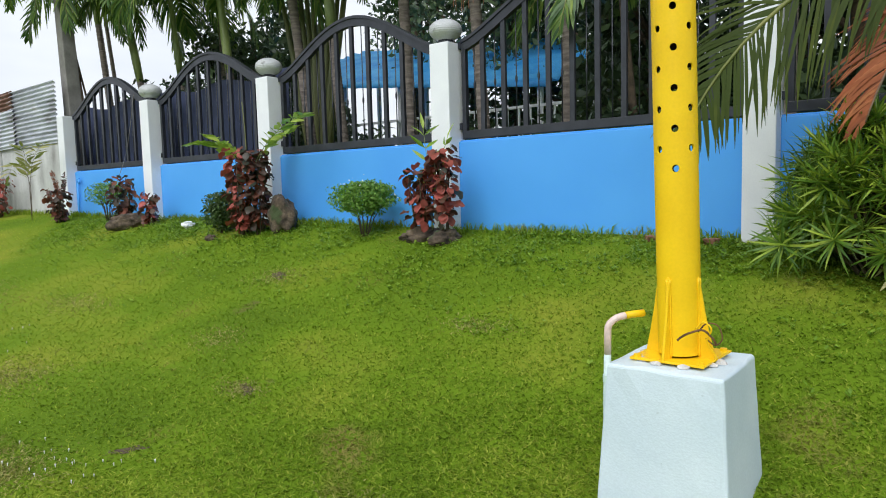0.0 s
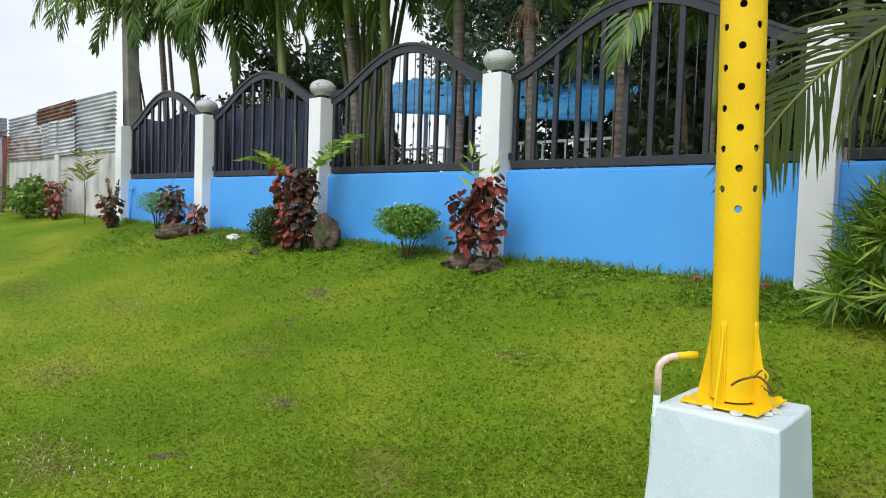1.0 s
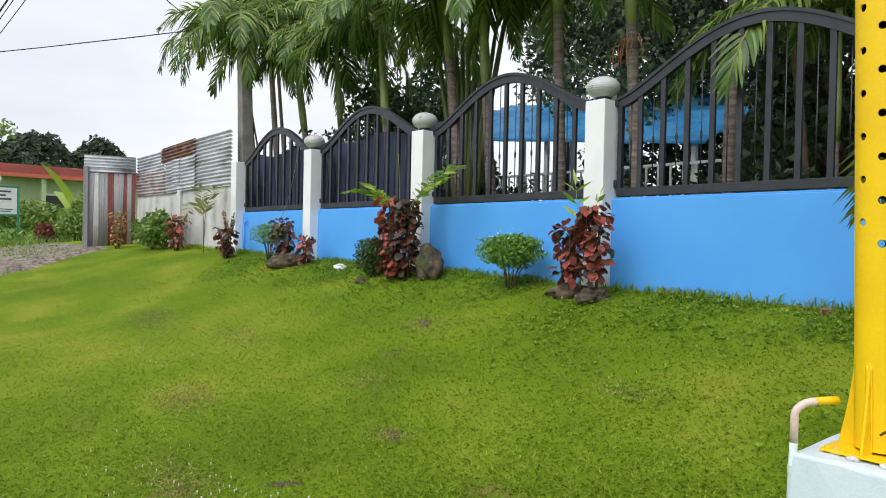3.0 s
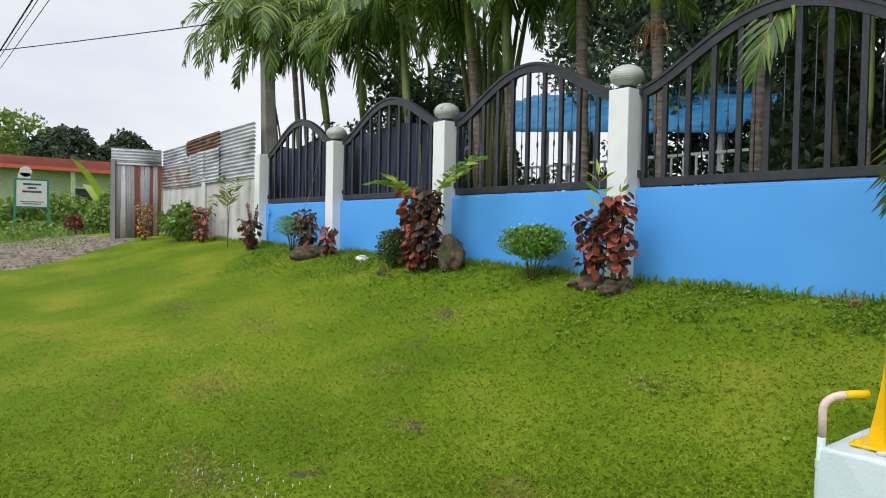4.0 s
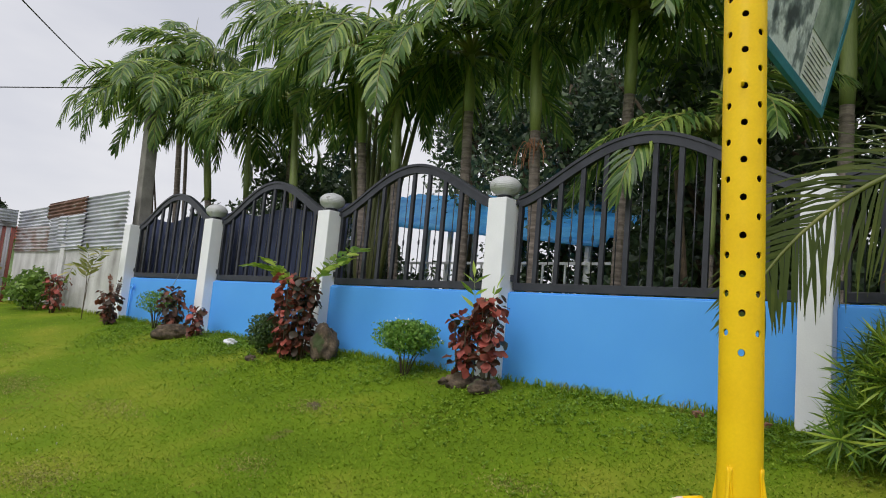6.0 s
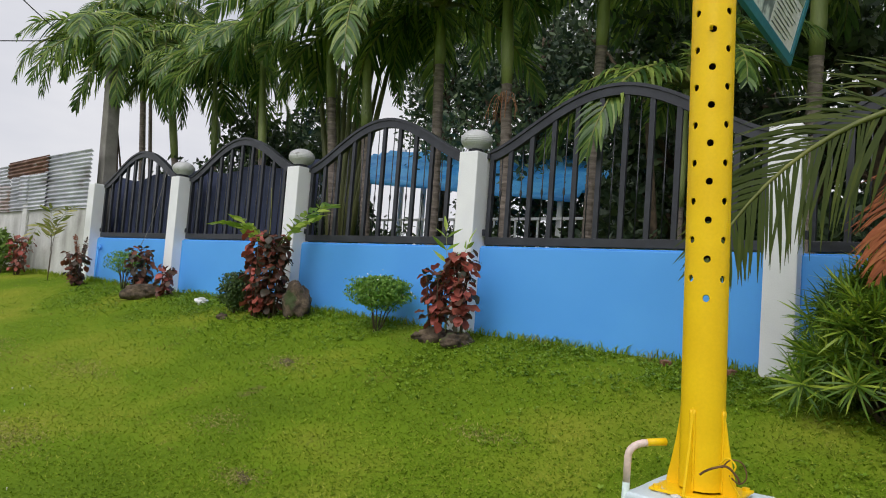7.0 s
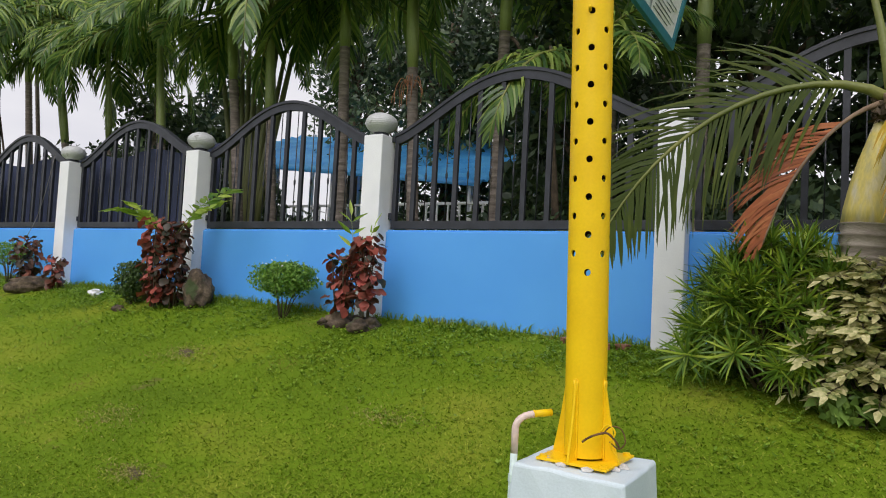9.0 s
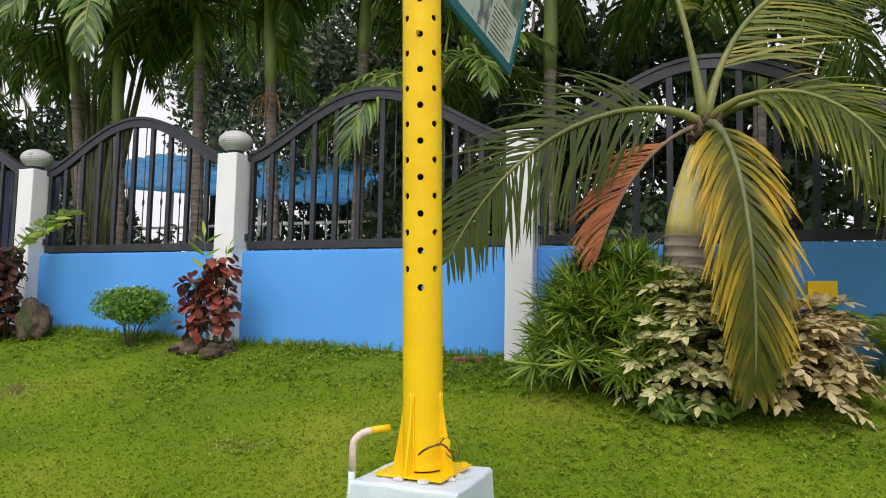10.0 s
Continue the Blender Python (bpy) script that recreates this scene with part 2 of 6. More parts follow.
VARIEG_P = material("pinkish_leaf", [(0.2, (0.26, 0.23, 0.08)), (0.5, (0.52, 0.41, 0.20)), (0.8, (0.66, 0.53, 0.32))], 30, 3, 0.55, 0, 60, by="island", spread=0.4, translucent=0.2)
TARP = material("blue_roof_sheet", [(0.3, (0.05, 0.36, 0.78)), (0.7, (0.18, 0.60, 0.92))], 2.5, 5, 0.4, 0.1, 40, translucent=0.5)
ROOF_RED = material("red_roof_sheet", [(0.3, (0.52, 0.10, 0.06)), (0.7, (0.66, 0.16, 0.10))], 0.4, 5, 0.6, 0.1, 10)
PALE_GREEN = material("pale_green_wall", [(0.3, (0.38, 0.50, 0.28)), (0.7, (0.50, 0.60, 0.38))], 0.6, 5, 0.8, 0.1, 10)
GLASS_DARK = material("dark_window_glass", [(0.3, (0.03, 0.035, 0.04)), (0.7, (0.06, 0.065, 0.07))], 1, 3, 0.15, 0, 10)
TEAL = material("teal_sign_frame", [(0.3, (0.02, 0.16, 0.22)), (0.7, (0.03, 0.22, 0.29))], 5, 5, 0.45, 0.05, 60)
GREEN_FRAME = material("green_sign_frame", [(0.3, (0.03, 0.22, 0.14)), (0.7, (0.05, 0.30, 0.2))], 5, 5, 0.5, 0.05, 60)
PRINT_GREY = material("printed_photo_grey", [(0.40, (0.05, 0.065, 0.08)), (0.5, (0.22, 0.27, 0.29)), (0.58, (0.70, 0.76, 0.78))], 7, 8, 0.35, 0, 60)
PRINT_GREEN = material("printed_photo_green", [(0.35, (0.10, 0.17, 0.13)), (0.65, (0.42, 0.50, 0.44))], 6, 6, 0.35, 0, 60)
PAPER_WHITE = material("white_panel", [(0.3, (0.70, 0.70, 0.72)), (0.7, (0.82, 0.82, 0.83))], 6, 5, 0.5, 0.05, 60)
INK = material("dark_ink", [(0.3, (0.05, 0.05, 0.07)), (0.7, (0.10, 0.10, 0.13))], 6, 3, 0.5, 0, 60)
PVC = material("pink_white_pipe", [(0.3, (0.70, 0.52, 0.46)), (0.7, (0.80, 0.68, 0.63))], 9, 5, 0.4, 0.05, 60)
PVC_MINT = material("mint_painted_pipe", [(0.3, (0.52, 0.66, 0.64)), (0.7, (0.62, 0.74, 0.70))], 9, 5, 0.45, 0.05, 60)
# near-black brown: the shade inside the pipe is put into this colour
PIPE_IN = material("shaded_pipe_inside", [(0.3, (0.03, 0.012, 0.008)), (0.7, (0.07, 0.03, 0.018))], 9, 4, 0.9, 0.2, 60)
DRY_STALK = material("dry_flower_stalk", [(0.3, (0.20, 0.085, 0.04)), (0.7, (0.42, 0.20, 0.10))], 9, 4, 0.8, 0, 60)
BRICK = material("broken_brick", [(0.3, (0.16, 0.07, 0.045)), (0.7, (0.34, 0.16, 0.10))], 14, 8, 0.9, 0.5, 70)
CABLE = material("black_cable", [(0.3, (0.015, 0.015, 0.016)), (0.7, (0.03, 0.03, 0.032))], 9, 3, 0.6, 0, 60)


def edged(name, stops, reach, translucent=0.25):
    """A leaflet whose colour changes from the midrib (local y = 0) to the tips."""
    m = bpy.data.materials.new(name)
    m.use_nodes = True
    n, l = m.node_tree.nodes, m.node_tree.links
    b = n["Principled BSDF"]
    co, sep, ab, mr = n.new("ShaderNodeTexCoord"), n.new("ShaderNodeSeparateXYZ"), n.new("ShaderNodeMath"), n.new("ShaderNodeMapRange")
    ab.operation = "ABSOLUTE"
    mr.inputs["From Max"].default_value = reach
    nz, add, ramp = n.new("ShaderNodeTexNoise"), n.new("ShaderNodeMath"), n.new("ShaderNodeValToRGB")
    nz.inputs["Scale"].default_value, nz.inputs["Detail"].default_value = 6.0, 5.0
    geo, mx = n.new("ShaderNodeNewGeometry"), n.new("ShaderNodeMath")
    mx.operation = "MULTIPLY_ADD"
    mx.inputs[1].default_value, mx.inputs[2].default_value = 0.35, -0.35
    l.new(co.outputs["Object"], sep.inputs["Vector"])
    l.new(co.outputs["Object"], nz.inputs["Vector"])
    l.new(sep.outputs["Y"], ab.inputs[0])
    l.new(ab.outputs["Value"], mr.inputs["Value"])
    l.new(geo.outputs["Random Per Island"], mx.inputs[0])
    l.new(mr.outputs["Result"], add.inputs[0])
    l.new(mx.outputs["Value"], add.inputs[1])
    add2 = n.new("ShaderNodeMath")
    add2.operation = "MULTIPLY_ADD"
    add2.inputs[1].default_value = 0.4
    l.new(nz.outputs["Fac"], add2.inputs[0])
    l.new(add.outputs["Value"], add2.inputs[2])
    els = ramp.color_ramp.elements
    while len(els) < len(stops):
        els.new(0.5)
    for e, (p, c) in zip(els, stops):
        e.position, e.color = p, (*c, 1)
    l.new(add2.outputs["Value"], ramp.inputs["Fac"])
    l.new(ramp.outputs["Color"], b.inputs["Base Color"])
    b.inputs["Roughness"].default_value, b.inputs["Specular IOR Level"].default_value = 0.48, 0.22
    tr, ms = n.new("ShaderNodeBsdfTranslucent"), n.new("ShaderNodeMixShader")
    ms.inputs["Fac"].default_value = translucent
    l.new(ramp.outputs["Color"], tr.inputs["Color"])
    l.new(b.outputs["BSDF"], ms.inputs[1])
    l.new(tr.outputs["BSDF"], ms.inputs[2])
    l.new(ms.outputs["Shader"], n["Material Output"].inputs["Surface"])
    return m


FROND_G = edged("yellowing_hanging_leaflet", [(0.14, (0.075, 0.088, 0.012)), (0.34, (0.22, 0.19, 0.018)), (0.55, (0.54, 0.36, 0.028)), (0.95, (0.46, 0.22, 0.05))], 0.46)
FROND_T = edged("leaflet_with_dry_tips", [(0.12, (0.055, 0.082, 0.010)), (0.42, (0.145, 0.172, 0.017)), (0.68, (0.33, 0.31, 0.04)), (1.0, (0.52, 0.37, 0.12))], 0.62)


# ---- mesh helpers ----
def mesh_of(name, verts, faces, mat, smooth=False):
    me = bpy.data.meshes.new(name)
    me.from_pydata([tuple(v) for v in verts], [], faces)
    me.materials.append(mat)
    if smooth:
        me.shade_smooth()
    me.update()
    return me


def mesh_from_bm(name, bm, mat, smooth=False):
    me = bpy.data.meshes.new(name)
    bm.to_mesh(me)
    bm.free()
    me.materials.append(mat)
    if smooth:
        me.shade_smooth()
    return me


def link(name, me, parent=None, m=None, label=""):
    ob = new(name, me)
    if parent is not None:
        ob.parent = parent
    if m is not None:
        ob.matrix_basis = m
    return tagged(ob, label)


def part(name, bm, mat, parent, label="", smooth=False):
    return link(name, mesh_from_bm(name, bm, mat, smooth), parent, None, label)


def thing(name, label, category, at=(0, 0, 0), rz=0, group="", kind=""):
    ob = new(name)
    ob.empty_display_size = 0.1
    ob.matrix_basis = pose(*at, 0, 0, rz)
    return tagged(ob, label, category, group, kind)


def box_into(bm, lo, hi, bevel=0.0):
    c, s = [(a + b) / 2 for a, b in zip(lo, hi)], [b - a for a, b in zip(lo, hi)]
    out = bmesh.ops.create_cube(bm, size=1.0, matrix=Matrix.LocRotScale(c, None, s))
    if bevel:
        es = {e for v in out["verts"] for e in v.link_edges}
        bmesh.ops.bevel(bm, geom=list(es), offset=bevel, segments=2, affect="EDGES", profile=0.6)


def box(lo, hi, bevel=0.0):
    bm = bmesh.new()
    box_into(bm, lo, hi, bevel)
    return bm


def tube_data(points, radii, sides=10, cap=True):
    """Verts and faces of a tube through points."""
    verts, faces = [], []
    pts = [Vector(p) for p in points]
    if not isinstance(radii, (list, tuple)):
        radii = [radii] * len(pts)
    ref = Vector((0.31, 0.87, 0.38))
    for i, p in enumerate(pts):
        d = (pts[min(i + 1, len(pts) - 1)] - pts[max(i - 1, 0)]).normalized()
        u = d.cross(ref).normalized()
        w = d.cross(u)
        for k in range(sides):
            a = 2 * math.pi * k / sides
            verts.append(p + radii[i] * (math.cos(a) * u + math.sin(a) * w))
    for i in range(len(pts) - 1):
        for k in range(sides):
            a, b = i * sides + k, i * sides + (k + 1) % sides
            faces.append((a, b, b + sides, a + sides))
    if cap:
        faces.append(tuple(range(sides))[::-1])
        faces.append(tuple(range((len(pts) - 1) * sides, len(pts) * sides)))
    return verts, faces


def smoothed(points, steps=6):
    """A Catmull-Rom curve through points."""
    p = [Vector(q) for q in points]
    p = [2 * p[0] - p[1]] + p + [2 * p[-1] - p[-2]]
    out = []
    for i in range(1, len(p) - 2):
        for k in range(steps):
            t = k / steps
            out.append(0.5 * (2 * p[i] + (p[i + 1] - p[i - 1]) * t + (2 * p[i - 1] - 5 * p[i] + 4 * p[i + 1] - p[i + 2]) * t * t + (3 * p[i] - p[i - 1] - 3 * p[i + 1] + p[i + 2]) * t ** 3))
    return out + [p[-2]]


def tube(name, points, radii, mat, parent=None, sides=10, label=""):
    v, f = tube_data(points, radii, sides)
    return link(name, mesh_of(name, v, f, mat, True), parent, None, label)


def add_strip(verts, faces, p, d, side, length, width, droop, segs=3, fold=0.0, blunt=0.25):
    """A tapering leaf strip from p along d that bends down by droop."""
    p, d = Vector(p), Vector(d).normalized()
    start = len(verts)
    step = length / segs
    for i in range(segs + 1):
        f = i / segs
        w = width * (0.45 + 0.55 * math.sin(math.pi * min(1.0, 0.15 + 0.85 * f))) if f < 1 else width * blunt * 0.3
        verts.append(p - side * w * 0.5 + Vector((0, 0, fold * w)))
        verts.append(p + side * w * 0.5 + Vector((0, 0, fold * w)))
        d = (d + Vector((0, 0, -droop / segs))).normalized()
        p = p + d * step
    for i in range(segs):
        a = start + 2 * i
        faces.append((a, a + 1, a + 3, a + 2))


def add_leaf(verts, faces, p, d, up, length, width, curl=0.15):
    """A broad pointed leaf, folded along its midrib."""
    d = Vector(d).normalized()
    s = d.cross(Vector(up)).normalized()
    n = s.cross(d)
    p = Vector(p)
    b = len(verts)
    verts += [p, p + d * length * 0.35 + s * width * 0.5 + n * curl * width, p + d * length * 0.35 - s * width * 0.5 + n * curl * width,
              p + d * length * 0.4 - n * 0.02 * length, p + d * length * 0.75 + s * width * 0.3 - n * curl * 0.5 * length, p + d * length * 0.75 - s * width * 0.3 - n * curl * 0.5 * length,
              p + d * length - n * curl * length]
    faces += [(b, b + 3, b + 1), (b, b + 2, b + 3), (b + 1, b + 3, b + 6, b + 4), (b + 3, b + 2, b + 5, b + 6)]


def rand_dir(rng, up=0.0):
    while True:
        v = Vector((rng.uniform(-1, 1), rng.uniform(-1, 1), rng.uniform(-1, 1)))
        if 0.1 < v.length < 1:
            return (v.normalized() + Vector((0, 0, up))).normalized()


# ---- ground ----
FENCE_Y = 5.9          # front face of the blue wall
def lerp_table(v, xs, ys):
    return float(np.interp(v, xs, ys))


def ground_z(x, y):
    d = FENCE_Y - y
    base = 0.03 + 0.0145 * max(0.0, min(14.0, -2.0 - x))
    p = lerp_table(d, [-50, 0, 0.6, 1.6, 3.1, 4.2, 5.2, 8, 60], [0, 0, -0.13, -0.43, -0.83, -1.02, -1.10, -1.15, -1.15])
    k = lerp_table(x, [-40, -20, -12, 60], [0.35, 0.45, 1, 1])
    h = 0.012 * noise.noise(Vector((x * 0.7, y * 0.7, 0))) + 0.006 * noise.noise(Vector((x * 2.1, y * 2.1, 3))) if abs(x) < 40 and abs(y) < 40 else 0
    return base + p * k + h


def spaced(lo, hi, fine_lo, fine_hi, step):
    v = list(np.arange(fine_lo, fine_hi + step / 2, step))
    d, a = step, fine_lo
    while a > lo:
        d *= 1.35
        a -= d
        v.insert(0, max(a, lo))
    d, a = step, fine_hi
    while a < hi:
        d *= 1.35
        a += d
        v.append(min(a, hi))
    return v


gx, gy = spaced(-600, 600, -22, 5, 0.25), spaced(-600, 600, -3, 6.2, 0.2)
verts = [(x, y, ground_z(x, y)) for y in gy for x in gx]
W = len(gx)
faces = [(j * W + i, j * W + i + 1, (j + 1) * W + i + 1, (j + 1) * W + i) for j in range(len(gy) - 1) for i in range(W - 1)]
tagged(new("ground", mesh_of("ground", verts, faces, LAWN, True)), "sloping mown green lawn with bare yellowish patches", "lawn", kind="structure")

# gravel drive that crosses in front of the tin gate
verts, faces = [], []
ys = list(np.arange(-14, 5.01, 0.5))
for j, y in enumerate(ys):
    near = -16.0 - max(0.0, y - 2.2) * 1.15 + 0.35 * noise.noise(Vector((0, y * 0.8, 5)))
    far = -26.5 + 0.4 * noise.noise(Vector((3, y * 0.6, 9)))
    for i in range(13):
        x = near + (far - near) * i / 12
        verts.append((x, y, ground_z(x, y) + (0.02 if 0 < i < 12 else -0.03) + 0.02 * noise.noise(Vector((x * 1.5, y * 1.5, 0)))))
for j in range(len(ys) - 1):
    for i in range(12):
        a = j * 13 + i
        faces.append((a, a + 1, a + 14, a + 13))
tagged(new("road", mesh_of("road", verts, faces, GRAVEL, True)), "grey gravel drive with worn muddy tracks", "road", kind="structure")


def blades(name, pts, mat, lo, hi, width, seed, label, lean=0.6):
    """Many single blades of grass as one object."""
    r = np.random.default_rng(seed)
    n = len(pts)
    pts = np.asarray(pts)
    a = r.uniform(0, 2 * np.pi, n)
    h = r.uniform(lo, hi, n)
    w = width * r.uniform(0.6, 1.3, n)
    ln = r.uniform(0.1, lean, n) * h
    b = r.uniform(0, 2 * np.pi, n)
    side = np.stack([np.cos(a), np.sin(a), np.zeros(n)], 1) * w[:, None] / 2
    bend = np.stack([np.cos(b) * ln, np.sin(b) * ln, np.zeros(n)], 1)
    up = np.stack([np.zeros(n), np.zeros(n), h], 1)
    mid = pts + up * 0.6 + bend * 0.4
    tip = pts + up * 0.9 + bend * 1.3
    v = np.stack([pts - side, pts + side, mid + side * 0.8, mid - side * 0.8, tip], 1).reshape(-1, 3)
    me = bpy.data.meshes.new(name)
    k = np.arange(n)[:, None] * 5
    loops = np.concatenate([k + np.array([[0, 1, 2, 3]]), k + np.array([[3, 2, 4]])], 1).reshape(-1)
    me.vertices.add(n * 5)
    me.vertices.foreach_set("co", v.reshape(-1).astype(np.float32))
    me.loops.add(n * 7)
    me.loops.foreach_set("vertex_index", loops.astype(np.int32))
    me.polygons.add(n * 2)
    me.polygons.foreach_set("loop_start", (np.arange(n)[:, None] * 7 + np.array([[0, 4]])).reshape(-1).astype(np.int32))
    me.materials.append(mat)
    me.update(calc_edges=True)
    me.validate()
    return tagged(new(name, me), label, "grass", kind="stuff")


rg = np.random.default_rng(4)
pts = []
while len(pts) < 500000:
    if len(pts) < 90000:
        r, deg = 3.6 * math.sqrt(rg.uniform(0, 1)), rg.uniform(-180, 180)
    else:
        r, deg = 2.4 * (19.0 / 2.4) ** rg.uniform(0, 1), rg.uniform(-75, 255)
        if rg.random() < max(-15 - deg, deg - 195, 0) / 60:
            continue
    a = radians(deg)
    x, y = r * math.cos(a) - 0.3, r * math.sin(a)
    if -6 < y < 5.86 and -16.5 - max(0.0, y - 2.2) * 1.1 < x < 9 and (abs(x + 1.03) > 0.27 or abs(y - 2.73) > 0.27):
        if rg.random() < 0.7 + 0.3 * (0.5 + 0.5 * noise.noise(Vector((x * 0.9, y * 0.9, 7)))):
            pts.append((x, y, ground_z(x, y) - 0.004))
blades("lawn_grass", pts, BLADE, 0.009, 0.027, 0.0105, 2, "short mown lawn grass in uneven tufts", 2.2)
pts = []
while len(pts) < 6500:
    x = rg.uniform(-20, 5)
    y = FENCE_Y - 0.02 - abs(rg.normal(0, 0.10))
    if noise.noise(Vector((x * 1.3, 0, 2))) > rg.uniform(-0.6, 0.5):
        pts.append((x, y, ground_z(x, y)))
blades("wall_grass", pts, BLADE, 0.03, 0.12, 0.011, 3, "taller untrimmed grass along the wall foot", 0.7)
pts = []
for cx, cy, a, b, n in ((-9.9, 3.0, 0.9, 0.35, 1500), (-6.0, 2.0, 0.5, 0.3, 1300), (-5.6, 4.3, 0.4, 0.22, 700), (-3.9, 2.62, 0.22, 0.12, 420), (-12.5, 3.6, 1.2, 0.4, 900), (-4.3, 1.35, 0.5, 0.22, 1200),
                        (-7.6, 3.2, 0.7, 0.25, 900), (-2.9, 3.9, 0.35, 0.15, 450), (-2.2, 2.0, 0.25, 0.15, 500), (-14.6, 2.6, 1.0, 0.4, 700), (0.7, 3.6, 0.3, 0.2, 500), (-4.9, 3.1, 0.35, 0.2, 500)):
    for _ in range(n):
        x, y = cx + a * rg.normal(0, 0.5), cy + b * rg.normal(0, 0.5)
        if y < 5.8:
            pts.append((x, y, ground_z(x, y) - 0.002))
blades("dry_lawn_grass", pts, STRAW, 0.008, 0.022, 0.008, 12, "dry straw coloured patches in the lawn", 2.2)


def lawn_weeds(seed, count):
    """Tiny broad leaves of creeping weeds, thickest towards the wall."""
    r = random.Random(seed)
    v, f = [], []
    for _ in range(count):
        x = r.uniform(-12.5, 3.5)
        y = 5.82 - abs(r.gauss(0, 0.75))
        if noise.noise(Vector((x * 1.1, y * 1.4, 11))) < r.uniform(-0.35, 0.45):
            continue
        z = ground_z(x, y)
        for _ in range(r.randrange(3, 7)):
            a, e = r.uniform(0, 6.28), r.uniform(0.1, 0.8)
            d = Vector((math.cos(a) * math.cos(e), math.sin(a) * math.cos(e), math.sin(e)))
            t, q = Vector((-math.sin(a), math.cos(a), 0)), Vector((x, y, z + r.uniform(0.008, 0.035)))
            L = r.uniform(0.018, 0.042)
            b = len(v)
            v += [q, q + d * L * 0.5 + t * L * 0.3, q + d * L, q + d * L * 0.5 - t * L * 0.3]
            f.append((b, b + 1, b + 2, b + 3))
    tagged(new("lawn_weeds", mesh_of("lawn_weeds", v, f, WEED_LAWN)), "small broad leaved weeds creeping through the lawn", "weeds", kind="stuff")


lawn_weeds(14, 15000)

# ---- fence: blue wall, white posts, arched black panels ----
POSTS = [-13.57, -10.575, -7.57, -4.59, -1.43, 1.60, 4.62]
PW = 0.25
for i in range(len(POSTS) - 1):
    bm = box((POSTS[i] + PW / 2, FENCE_Y, -0.7), (POSTS[i + 1] - PW / 2, FENCE_Y + 0.15, 0.99), 0.012)
    tagged(link("wall_%d" % (i + 1), mesh_from_bm("wall", bm, BLUE)), "low bright blue painted masonry wall between white posts", "wall", kind="structure")


def fence_post(x, lamp=True):
    z0 = -0.6
    p = thing("fence_post", "white painted square concrete fence post", "post", (x, FENCE_Y + 0.02, z0), group="white posts of the fence")
    part("shaft", box((-PW / 2, -0.175, 0), (PW / 2, 0.10, 2.03 - z0), 0.012), WHITE, p)
    if lamp:
        g = thing("post_lamp", "grey frosted flattened globe lamp on a white post", "lamp", (x, FENCE_Y - 0.02, 2.03), group="globe lamps on the posts")
        bm = bmesh.new()
        bmesh.ops.create_cone(bm, cap_ends=True, segments=24, radius1=0.10, radius2=0.075, depth=0.05, matrix=Matrix.Translation((0, 0, 0.025)))
        part("base", bm, BLACK, g)
        bm = bmesh.new()
        bmesh.ops.create_uvsphere(bm, u_segments=40, v_segments=72, radius=1)
        for v in bm.verts:
            q = 1 + 0.009 * math.cos(34 * math.asin(max(-1, min(1, v.co.z))))
            v.co = Vector((v.co.x * 0.178 * q, v.co.y * 0.178 * q, v.co.z * 0.118 + 0.145))
        part("globe", bm, GLOBE, g, smooth=True)


for i, x in enumerate(POSTS):
    fence_post(x, i in (1, 2, 3))


